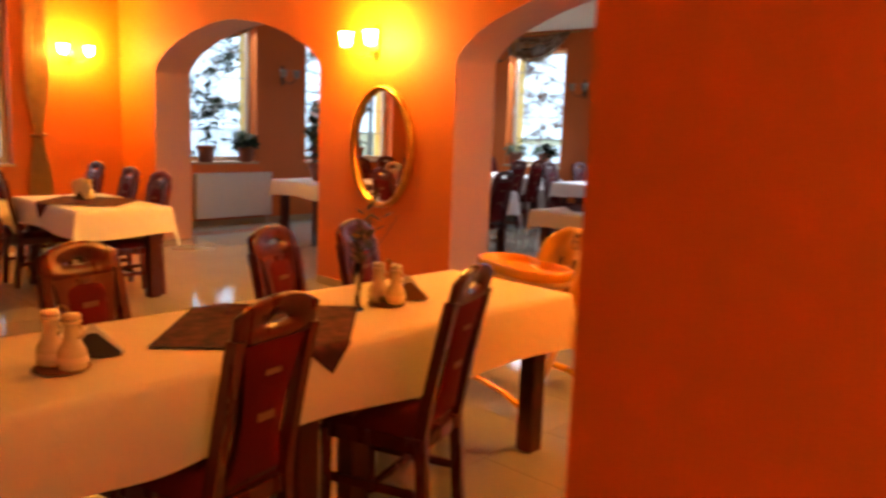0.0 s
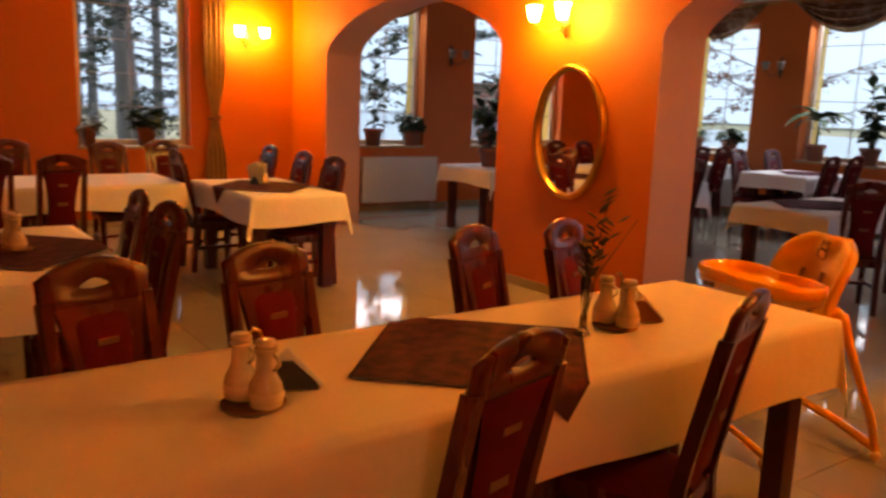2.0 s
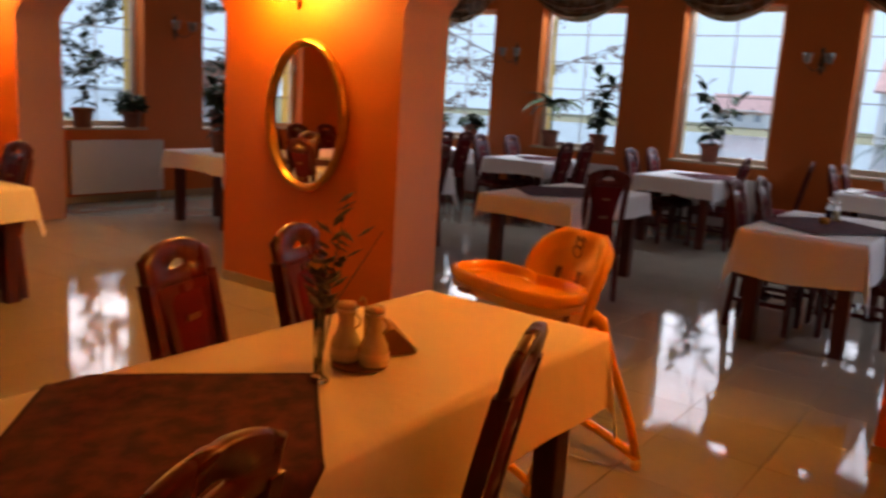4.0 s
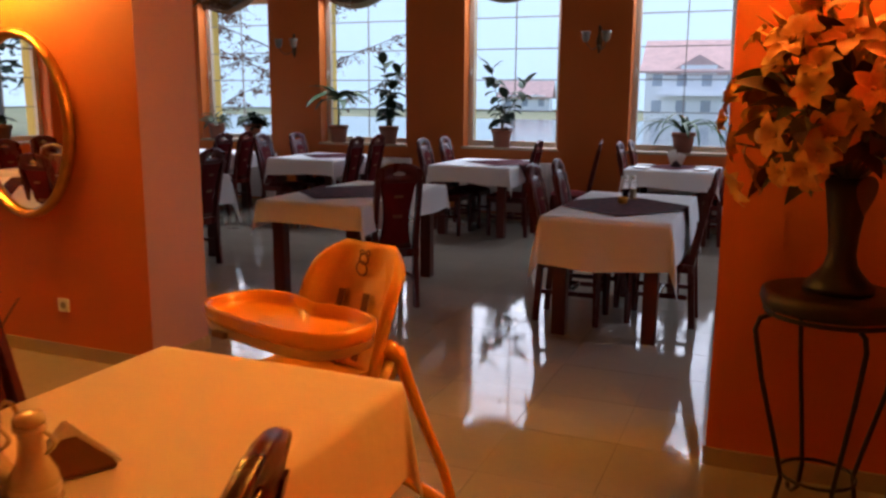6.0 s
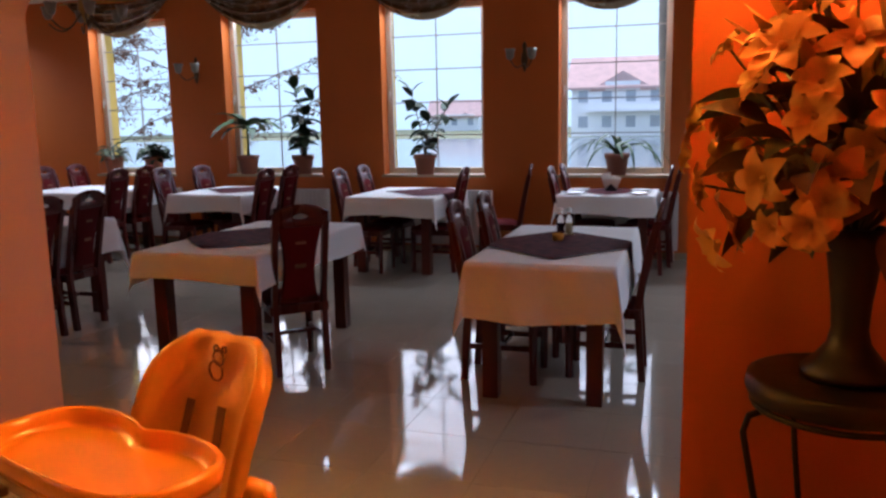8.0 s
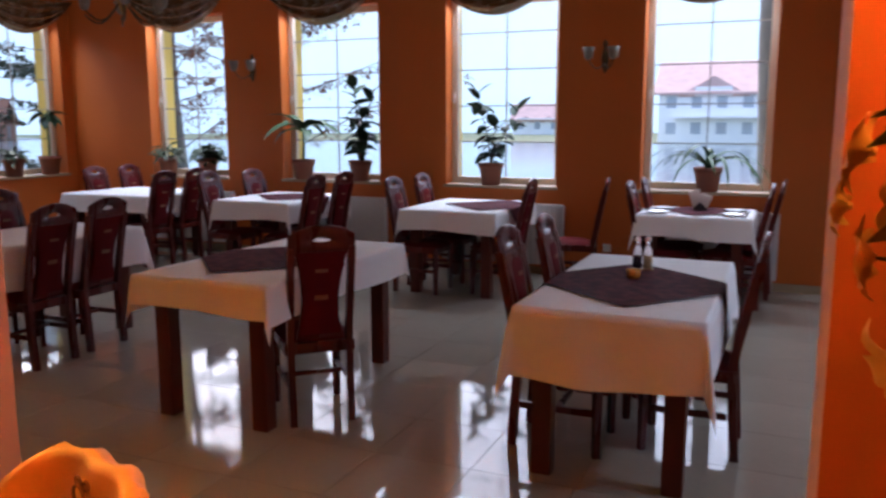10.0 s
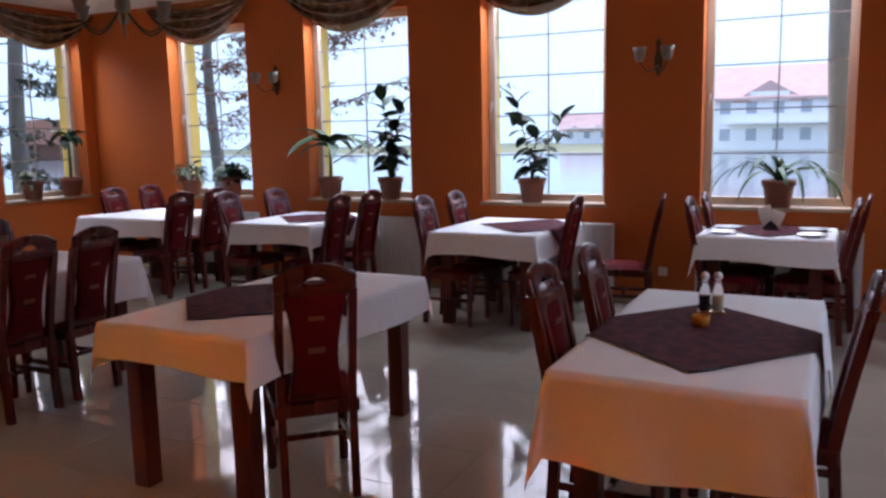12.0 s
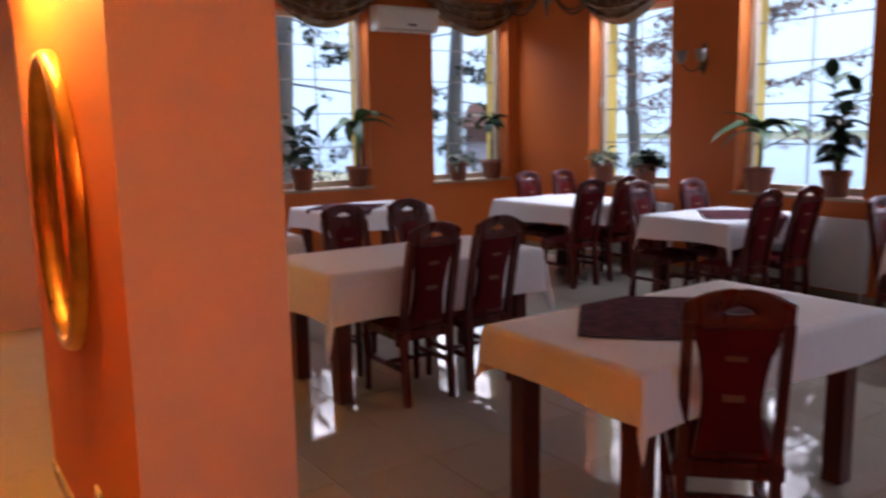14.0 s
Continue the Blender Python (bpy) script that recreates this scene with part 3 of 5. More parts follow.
def ceramic_cruet(x, y, turn):
    t = empty("cruet_set", pose(x, y, TOP, 0, 0, turn), "cream ceramic oil and vinegar bottles on a small tray", "cruet set", "cruet sets")
    part("tray", lathe(bmesh.new(), [(0.074, 0), (0.082, 0.003), (0.083, 0.008), (0.078, 0.007)], 24), "strap", t, "thin brown tray", True)
    for dx in (-0.045, 0.045):
        bm = lathe(bmesh.new(), [(0.038, 0.008), (0.043, 0.014), (0.0445, 0.045), (0.041, 0.068), (0.030, 0.088), (0.024, 0.105), (0.022, 0.135), (0.024, 0.148), (0.029, 0.152), (0.029, 0.158), (0.022, 0.160)], 22, (dx, 0, 0))
        bottle = part("bottle", bm, "ceramic", t, "", True)
        part("stopper", lathe(bmesh.new(), [(0.022, 0.161), (0.027, 0.163), (0.028, 0.172), (0.024, 0.180), (0.006, 0.182)], 18, (dx, 0, 0)), "ceramic", bottle, "flat ceramic stopper", True)
        part("band", lathe(bmesh.new(), [(0.0448, 0.030), (0.0456, 0.034), (0.0452, 0.046), (0.0438, 0.050)], 22, (dx, 0, 0), False), "cardw", bottle, "painted ochre band", True)
        ring = [(dx + 0.024 + 0.020 * math.sin(math.pi * k / 8), 0.004, 0.105 + 0.044 * k / 8) for k in range(9)]
        part("ear", sweep(bmesh.new(), ring, 0.004, 6), "ceramic", bottle, "", True)
    bm = bmesh.new()
    sweep(bm, [(0, 0.03, 0.01), (0, 0.03, 0.17), (0.0, 0.02, 0.19), (0, 0.0, 0.2), (0, -0.012, 0.19)], 0.004, 6)
    part("carrying_handle", bm, "brass", t)
    return t


def slab(bm, outline, y0, y1):
    """A flat plate: an outline in x, z between two depths."""
    a, b = [[bm.verts.new((x, y, z)) for x, z in outline] for y in (y0, y1)]
    bm.faces.new(a)
    bm.faces.new(b[::-1])
    for k in range(len(a)):
        bm.faces.new((a[k], b[k], b[(k + 1) % len(a)], a[(k + 1) % len(a)]))
    bmesh.ops.recalc_face_normals(bm, faces=list(bm.faces))
    return bm


def triangle_holder(x, y, turn, plate):
    t = empty("napkin_holder", pose(x, y, TOP, 0, 0, turn), "low three-cornered holder packed with cream paper napkins", "napkin holder", "napkin holders")
    part("base", boxb((-0.085, -0.022, 0), (0.085, 0.022, 0.005), 0.001), plate, t)
    for s in (-1, 1):
        part("side_plate", slab(bmesh.new(), [(-0.085, 0.006), (0.085, 0.006), (0.078, 0.020), (0.014, 0.082), (-0.014, 0.082), (-0.078, 0.020)], s * 0.019, s * 0.022), plate, t)
    for k in range(9):
        o, q = (k - 4) * 0.0042, 0.002 * (k % 3)
        part("napkin", slab(bmesh.new(), [(-0.098 + q, 0.0065), (0.098 - q, 0.0065), (0.004, 0.108 - q), (-0.004, 0.108 - q)], o - 0.0012, o + 0.0012), "napkin", t)
    return t


def napkin_holder(x, y, turn):
    t = empty("napkin_holder", pose(x, y, TOP, 0, 0, turn), "dark napkin holder with fanned white paper napkins", "napkin holder", "napkin holders")
    part("base", boxb((-0.06, -0.025, 0), (0.06, 0.025, 0.012), 0.003), "card", t)
    for s in (-1, 1):
        bm = bmesh.new()
        grid(bm, 6, 2, lambda u, v: (-0.055 + 0.11 * u, s * 0.020, 0.012 + (0.012 + 0.055 * (1 - abs(2 * u - 1))) * v))
        thicken(bm, 0.003)
        part("side_plate", bm, "card", t)
    for k in range(6):
        bm = bmesh.new()
        o, s = (k - 2.5) * 0.006, (-1 if k % 2 else 1)
        grid(bm, 4, 4, lambda u, v: (-0.045 + 0.09 * u + s * (0.012 + 0.045 * v), o + 0.006 * v * (k - 2.5) * 0.4, 0.014 + (0.135 + 0.004 * k - 0.03 * u * s) * v))
        thicken(bm, 0.001)
        part("napkin", bm, "napkin", t)
    return t


ceramic_cruet(-2.275, 1.01, 20)
triangle_holder(-2.345, 1.135, 66, "card")
ceramic_cruet(-2.335, 2.41, 15)
# brown instead of black plates: the warm lamp light on them is coloured in
triangle_holder(-2.345, 2.545, 60, "strap")
ceramic_cruet(-4.70, 0.80, 10)
napkin_holder(-7.08, 3.02, 20)
ceramic_cruet(-7.16, 3.10, 10)
napkin_holder(-2.10, 10.68, 0)


def bud_vase(x, y):
    t = empty("bud_vase", pose(x, y, TOP + 0.003), "slim clear glass vase with a dried flower sprig", "vase")
    part("vase_body", lathe(bmesh.new(), [(0.028, 0), (0.030, 0.004), (0.014, 0.02), (0.012, 0.08), (0.016, 0.17), (0.019, 0.20), (0.016, 0.20), (0.010, 0.08), (0.008, 0.03)], 20), "cruet", t, "", True)
    rng = random.Random(4)
    for dx, dy, h in ((0.03, 0.06, 0.50), (0.06, 0.17, 0.40), (-0.03, 0.02, 0.32)):
        bm = bmesh.new()
        sweep(bm, [(0, 0, 0.02), (dx * 0.2, dy * 0.2, 0.2), (dx, dy, h)], [0.003, 0.0025, 0.0015], 5)
        for k in range(15):
            z = 0.2 + (h - 0.2) * k / 15
            f = (z - 0.1) / h
            a = rng.uniform(0, math.tau)
            p = Vector((dx * f * f * 1.1, dy * f * f * 1.1, z))
            q = p + Vector((0.05 * math.cos(a), 0.05 * math.sin(a), 0.03))
            sweep(bm, [p, p.lerp(q, 0.5), q], [0.002, 0.015, 0.001], 5, 0.3)
        tagged(part("sprig", bm, "stem", t, "brown dried sprig"), kind="stuff")
    bm = bmesh.new()
    for k in range(7):
        a = k * math.tau / 7
        sweep(bm, [(-0.03, 0.02, 0.30), (-0.03 + 0.02 * math.cos(a), 0.02 + 0.02 * math.sin(a), 0.315), (-0.03 + 0.032 * math.cos(a), 0.02 + 0.032 * math.sin(a), 0.305)], [0.004, 0.014, 0.003], 5, 0.35)
    part("blossom", bm, "petaly", t, "small yellow silk blossom")
    return t


bud_vase(-2.315, 2.225)


def glass_cruets(x, y):
    t = empty("glass_cruet_set", pose(x, y, TOP + 0.004, 0, 0, 20), "glass oil and vinegar bottles in a small stand", "cruet set")
    part("stand", boxb((-0.055, -0.03, 0), (0.055, 0.03, 0.008), 0.003), "brass", t)
    for dx, m in ((-0.028, "vinegar"), (0.028, "candle")):
        b = part("bottle", lathe(bmesh.new(), [(0.022, 0.009), (0.025, 0.02), (0.025, 0.10), (0.014, 0.125), (0.012, 0.15), (0.015, 0.153)], 18, (dx, 0, 0)), "cruet", t, "", True)
        part("filling", lathe(bmesh.new(), [(0.021, 0.013), (0.022, 0.02), (0.022, 0.075)], 18, (dx, 0, 0)), m if dx < 0 else "ceramic", b, "", True)
        part("cap", lathe(bmesh.new(), [(0.016, 0.152), (0.019, 0.16), (0.015, 0.176), (0.006, 0.18)], 16, (dx, 0, 0)), "plate", b, "", True)
    return t


glass_cruets(-2.08, 7.50)
t = empty("tealight_glass", pose(-2.08, 7.23, TOP + 0.004), "small amber glass tealight holder", "candle holder")
part("cup", lathe(bmesh.new(), [(0.028, 0), (0.034, 0.01), (0.037, 0.045), (0.034, 0.045), (0.030, 0.012)], 20), "candle", t, "amber glass cup", True)
part("tealight", lathe(bmesh.new(), [(0.026, 0.014), (0.026, 0.032), (0.004, 0.033)], 18), "candle", t, "amber wax tealight")
for x, y in ((-2.43, 10.36), (-1.79, 10.36), (-2.43, 10.70), (-1.79, 10.70)):
    p = part("plate", lathe(bmesh.new(), [(0.06, 0), (0.065, 0.004), (0.11, 0.016), (0.112, 0.019), (0.064, 0.009), (0.02, 0.008)], 28), "plate", None, "", True)
    p.matrix_world = pose(x, y, TOP)
    tagged(p, "white porcelain plate on a laid table", "plate", "plates on the laid table")


# ---- oval mirror and wall lamps ----
mir = empty("wall_mirror", pose(-5.13, YA, 1.37), "oval wall mirror in an aged gold frame", "mirror")
bm = bmesh.new()
n, prof = 64, [(-0.045, -0.004), (-0.042, -0.034), (-0.030, -0.052), (-0.012, -0.056), (-0.002, -0.040), (0.006, -0.028), (0.010, -0.008)]
rings = [[bm.verts.new((math.cos(k * math.tau / n) * (0.355 - o), y, math.sin(k * math.tau / n) * (0.495 - o))) for k in range(n)] for o, y in prof]
for r, s in zip(rings, rings[1:]):
    for k in range(n):
        bm.faces.new((r[k], r[(k + 1) % n], s[(k + 1) % n], s[k]))
bmesh.ops.recalc_face_normals(bm, faces=list(bm.faces))
part("mirror_frame", bm, "gold", mir, "aged gold oval frame", True)
bm = bmesh.new()
ring = [bm.verts.new((math.cos(k * math.tau / n) * 0.352, -0.010, math.sin(k * math.tau / n) * 0.492)) for k in range(n)]
bm.faces.new(ring)
r = bmesh.ops.extrude_face_region(bm, geom=list(bm.faces))
for v in r["geom"]:
    if isinstance(v, bmesh.types.BMVert):
        v.co.y += 0.006
bmesh.ops.recalc_face_normals(bm, faces=list(bm.faces))
part("mirror_glass", bm, "mirror", mir)


def wall_lamp(x, y, z, turn, lit, label, reach=0.16, metal="brass", glass="lit"):
    """Two-armed bracket; local -y is away from the wall, z the height of its shades."""
    t = empty("wall_lamp", pose(x, y, z, 0, 0, turn), label, "wall lamp", "wall lamps")
    bm = lathe(bmesh.new(), [(0.004, -0.20), (0.020, -0.165), (0.034, -0.11), (0.040, -0.05), (0.026, 0.01), (0.014, 0.045), (0.026, 0.08), (0.022, 0.105), (0.004, 0.135)], 14)
    for v in bm.verts:
        v.co.y = v.co.y * 0.6 - 0.019
    part("bracket", bm, metal, t, "", True)
    for s in (-1, 1):
        bm = bmesh.new()
        pts = []
        for k in range(9):
            a = k / 8
            pts.append((s * reach * a, -0.03 - 0.19 * a ** 0.7, -0.10 - 0.07 * math.sin(math.pi * a) + 0.03 * a))
        sweep(bm, pts, 0.007, 7)
        arm = part("arm", bm, metal, t, "", True)
        lathe_bm = lathe(bmesh.new(), [(0.012, -0.075), (0.030, -0.068), (0.045, -0.035), (0.047, 0.0), (0.060, 0.045), (0.054, 0.043), (0.041, 0.0), (0.038, -0.03), (0.008, -0.06)], 18, (s * reach, -0.22, 0.0))
        part("shade", lathe_bm, glass if lit else "frost", arm, "glowing tulip glass shade" if lit else "unlit frosted tulip glass shade", True)
    return t


LITL, OFFL = "brass two-armed wall lamp with lit tulip shades", "dark brass two-armed wall lamp, unlit, with frosted tulip shades"
wall_lamp(-5.23, YA, 2.30, 0, True, LITL)
wall_lamp(XW, 4.23, 2.34, 90, True, LITL)
wall_lamp(-0.98, YA, 2.62, 0, True, LITL)
# unseen lamp, added to brighten the passage wall
wall_lamp(2.05, DOOR_Y - 1.9, 2.34, 180, True, LITL, glass="litpale")
for x in (-7.35, -3.12):
    wall_lamp(x, YN, 2.27, 0, False, OFFL, 0.12, "oldbrass")
wall_lamp(XW, 7.40, 2.27, 90, False, OFFL, 0.12, "oldbrass")
wall_lamp(-0.85, YN, 2.27, 0, False, OFFL, 0.12, "oldbrass")


def chandelier(x, y):
    t = empty("chandelier", pose(x, y, 0), "brass chandelier with unlit tulip glass shades", "chandelier")
    part("stem", lathe(bmesh.new(), [(0.05, 3.2), (0.045, 3.17), (0.012, 3.14), (0.012, 2.75), (0.05, 2.70), (0.06, 2.62), (0.03, 2.55), (0.01, 2.50)][::-1], 16), "brass", t, "", True)
    for k in range(6):
        a = k * math.tau / 6 + 0.3
        bm = bmesh.new()
        sweep(bm, [((0.04 + 0.30 * f) * math.cos(a), (0.04 + 0.30 * f) * math.sin(a), 2.58 - 0.13 * math.sin(math.pi * f * 0.9) - 0.04 * f) for f in [i / 8 for i in range(9)]], 0.008, 7)
        arm = part("arm", bm, "oldbrass", t, "", True)
        part("shade", lathe(bmesh.new(), [(0.010, 2.535), (0.030, 2.545), (0.042, 2.58), (0.046, 2.615), (0.058, 2.645), (0.053, 2.644), (0.041, 2.612), (0.036, 2.58), (0.008, 2.55)], 16, (0.34 * math.cos(a), 0.34 * math.sin(a), 0.0)), "frost", arm, "frosted tulip glass shade", True)
    return t


chandelier(-6.6, 8.46)


# ---- curtains ----
def swag(x, y, turn, w, low):
    """A satin swag draped from the head of a window; local x along the wall, -y into the room."""
    bm = bmesh.new()

    def f(u, v):
        s = 2 * u - 1
        sag = (1 - s * s) * (0.06 + 0.40 * v)
        fold = 0.034 * math.sin(v * 24 + 1.4 * s * s) + 0.008 * math.sin(v * 47 + s * 5)
        return (w / 2 * s * (1 - 0.06 * v), -0.075 - 0.05 * math.sin(v * math.pi) * (1 - s * s) - fold * (0.3 + 0.7 * (1 - s * s)), H - 0.03 - 0.02 * v - sag * (H - 0.05 - low) / 0.46)

    grid(bm, 30, 44, f)
    thicken(bm, 0.004)
    ob = part("swag_valance", bm, "satin", None, "", True)
    ob.matrix_world = pose(x, y, 0, 0, 0, turn)
    return tagged(ob, "bronze satin swag draped above a window", "valance", "window swags")


for a, b in WIN_N:
    swag((a + b) / 2 - 0.05, YN, 0, b - a + 0.45, 2.69)
for a, b in WIN_W[:3]:
    swag(XW, (a + b) / 2, 90, b - a + 0.45, 2.70)
for a, b in WIN_N:
    bm = bmesh.new()
    sweep(bm, [(a - 0.35, YN - 0.075, H - 0.05), ((a + b) / 2, YN - 0.075, H - 0.05), (b + 0.35, YN - 0.075, H - 0.05)], 0.014, 8)
    box(bm, ((a + b) / 2 - 0.01, YN - 0.075, H - 0.06), ((a + b) / 2 + 0.01, YN, H - 0.04))
    tagged(part("curtain_rod", bm, "brass"), "thin brass curtain rod above a window", "curtain rod", "curtain rods")


def tied_curtain(x, y, turn, top, tie, w, m, label):
    bm = bmesh.new()

    def f(u, v):
        z = top - (top - 0.04) * v
        k = 1 - 0.62 * math.exp(-((z - tie) / 0.35) ** 2)
        return (w / 2 * (2 * u - 1) * k, -0.08 - 0.03 * math.sin(u * 26) * k - 0.01 * math.sin(v * 9), z)

    grid(bm, 40, 40, f)
    thicken(bm, 0.003)
    t = empty("curtain", pose(x, y, 0, 0, 0, turn), label, "curtain")
    part("drop", bm, m, t, "", True)
    bm = bmesh.new()
    n, ring = 20, []
    sweep(bm, [(0.30 * w * math.cos(k * math.tau / n), -0.08 + 0.055 * math.sin(k * math.tau / n), tie + 0.01 * math.cos(k * math.tau / n)) for k in range(n + 1)], 0.02, 8)
    for k in range(6):
        a = k * math.tau / 6
        sweep(bm, [(0, -0.15, tie), (0.035 * math.cos(a), -0.165, tie + 0.035 * math.sin(a)), (0.05 * math.cos(a), -0.15, tie + 0.05 * math.sin(a))], [0.008, 0.018, 0.004], 6)
    part("tie_back", bm, "motif", t, "pale rosette tie-back", True)
    return t


tied_curtain(XW, 3.80, 90, 3.12, 1.28, 0.26, "curtain", "gold-brown curtain tied back beside a window")


# ---- plants ----
def leaf_mesh(name, l, w, droop, fold, m, tip=1.0):
    bm = bmesh.new()

    def f(u, v):
        k = w * math.sin(math.pi * min(1, v ** 0.8 * 0.97 + 0.02)) ** tip
        return ((2 * u - 1) * k / 2, l * math.sin(droop * v) / droop, -l * (1 - math.cos(droop * v)) / droop + fold * abs(2 * u - 1) * k)

    grid(bm, 2, 9, f)
    me = bpy.data.meshes.new(name)
    bm.normal_update()
    bm.to_mesh(me)
    bm.free()
    me.materials.append(M[m])
    me.polygons.foreach_set("use_smooth", [True] * len(me.polygons))
    return me


LEAF = dict(rubber=leaf_mesh("leaf", 0.20, 0.112, 0.5, 0.12, "leaf", 0.62), palm=leaf_mesh("leaf", 0.58, 0.165, 1.35, 0.2, "palm", 0.75), strap=leaf_mesh("leaf", 0.72, 0.045, 2.4, 0.3, "palm", 0.5),
            small=leaf_mesh("leaf", 0.12, 0.08, 0.6, 0.1, "leaf"), grey=leaf_mesh("leaf", 0.14, 0.042, 0.8, 0.2, "pale"), broad=leaf_mesh("leaf", 0.28, 0.16, 1.0, 0.15, "leaf"))


def leaf(parent, kind, p, yaw, up, roll=0, size=1.0):
    ob = new("leaf", LEAF[kind])
    ob.parent = parent
    ob.matrix_basis = pose(*p, up, roll, yaw) @ Matrix.Scale(size, 4)


def pot(name, x, y, label, r=0.135, h=0.235, z=None, turn=0):
    t = empty(name, pose(x, y, SILL + 0.029 if z is None else z, 0, 0, turn), label, "potted plant", "potted plants")
    part("pot", lathe(bmesh.new(), [(r * 0.72, 0), (r * 0.93, h * 0.78), (r * 1.02, h * 0.78), (r * 1.04, h), (r * 0.95, h), (r * 0.9, h * 0.86)], 20), "terracotta", t, "", True)
    part("soil", lathe(bmesh.new(), [(r * 0.92, h * 0.80), (r * 0.92, h * 0.88), (0.01, h * 0.90)], 16), "soil", t)
    return t


def rubber_plant(x, y, height, branches, seed, label="rubber plant with dark glossy leaves in a terracotta pot", turn=0, r=0.135, kind="rubber", size=1.0):
    t = pot("rubber_plant", x, y, label, r, 0.235, turn=turn)
    rng = random.Random(seed)
    for dx, dy, h in branches:
        pts = [Vector((dx * f ** 1.4, dy * f ** 1.4, 0.20 + (height * h - 0.20) * f)) for f in [i / 6 for i in range(7)]]
        part("stem", sweep(bmesh.new(), pts, [0.010 - 0.001 * i for i in range(7)], 6), "stem", t)
        n = int(21 * h)
        for k in range(n):
            f = 0.14 + 0.86 * k / (n - 1)
            i = min(int(f * 6), 5)
            p = pts[i].lerp(pts[i + 1], f * 6 - i)
            leaf(t, kind, p, 137.5 * k + rng.uniform(-25, 25), rng.uniform(-30, 35) if k < n - 3 else 55, rng.uniform(-20, 20), size * rng.uniform(0.85, 1.25))
    return t


def palm_plant(x, y, h, n, seed, label, kind="palm", size=1.0, turn=0, stem=True, up=(15, 75)):
    t = pot("leafy_plant", x, y, label, turn=turn)
    rng = random.Random(seed)
    if stem:
        part("stem", sweep(bmesh.new(), [(0, 0, 0.16), (0.01, 0, 0.16 + (h - 0.16) * 0.5), (0, 0, h)], [0.020, 0.017, 0.012], 8), "palm", t)
    for k in range(n):
        leaf(t, kind, (0, 0, h - 0.02 * (k % 3)), k * 360 / n + rng.uniform(-20, 20), rng.uniform(*up), rng.uniform(-15, 15), size * rng.uniform(0.8, 1.15))
    return t


def bushy_plant(x, y, label, kind, n, spread, h, seed, r=0.13, wall=0):
    t = pot("bushy_plant", x, y, label, r, 0.225)
    rng = random.Random(seed)
    part("stem", sweep(bmesh.new(), [(0, 0, 0.15), (0.01, 0.0, 0.22), (0, 0, 0.19 + h * 0.6)], [0.012, 0.009, 0.004], 6), "stem", t)
    for k in range(n):
        a, q = rng.uniform(0, math.tau), rng.random() ** 0.5
        rad = spread * q
        ex = 0.75 if wall else 1.0
        p = (rad * 0.7 * math.cos(a) * ex, rad * 0.5 * math.sin(a), 0.19 + h * rng.uniform(0.0, 1.0) * (1 - 0.5 * q))
        leaf(t, kind, p, math.degrees(a) - 90 + rng.uniform(-50, 50), rng.uniform(-25, 55), rng.uniform(-40, 40), rng.uniform(0.7, 1.3))
    return t


PY = YN + 0.03
rubber_plant(-4.33, PY, 1.0, [(-0.16, -0.02, 0.98), (0.32, -0.04, 0.80), (0.06, -0.03, 0.62)], 3, size=0.88)
rubber_plant(-5.93, PY, 1.05, [(-0.06, -0.02, 1.0), (0.18, -0.03, 0.92), (0.07, -0.06, 0.75)], 5, size=0.98)
palm_plant(-6.70, PY, 0.60, 13, 7, "small palm with long arching leaves in a terracotta pot", size=0.9, up=(18, 62))
palm_plant(-2.10, PY, 0.22, 17, 9, "strap-leaved plant with arching leaves in a terracotta pot", "strap", 1.0, stem=False, up=(52, 86))
bushy_plant(-8.75, PY, "grey-leaved bushy plant in a terracotta pot", "grey", 70, 0.24, 0.22, 11)
bushy_plant(-8.12, PY, "dense dark green plant in a terracotta pot", "small", 110, 0.26, 0.22, 13)
bushy_plant(XW - 0.03, 10.28, "small grey-green plant in a terracotta pot", "grey", 60, 0.18, 0.18, 15, wall=1)
palm_plant(XW - 0.03, 10.82, 0.78, 9, 17, "tall-stemmed plant with a tuft of broad leaves", "broad", 0.9, up=(-25, 35))
rubber_plant(XW - 0.03, 8.15, 0.85, [(0.03, 0.05, 0.95), (0.02, -0.10, 0.75)], 19)
palm_plant(XW - 0.03, 8.84, 0.75, 9, 21, "tall plant with large drooping leaves in a terracotta pot", "palm", 0.95, up=(-5, 55))
rubber_plant(XW - 0.03, 6.12, 1.05, [(0.05, 0.0, 1.0), (0.03, 0.16, 0.8)], 23, "tall leafy plant with pale green leaves in a terracotta pot", kind="small", size=1.3)
bushy_plant(XW - 0.03, 6.78, "dense dark green plant in a terracotta pot", "small", 110, 0.27, 0.26, 25, wall=1)
bushy_plant(XW - 0.03, 3.00, "dense dark green plant in a terracotta pot", "small", 100, 0.26, 0.34, 27, 0.12, wall=1)
bushy_plant(XW - 0.03, 2.36, "small grey-green plant in a terracotta pot", "grey", 50, 0.16, 0.14, 29, 0.08, wall=1)
palm_plant(XW - 0.03, 0.78, 0.30, 9, 31, "leafy plant in a terracotta pot", "broad", 0.8, up=(10, 60))
tp = rubber_plant(-8.20, 6.54, 0.75, [(0.03, 0.05, 0.95), (-0.05, -0.04, 0.7)], 33, "leafy plant in a pot standing on a table")
tp.matrix_world = pose(-8.20, 6.54, TOP)


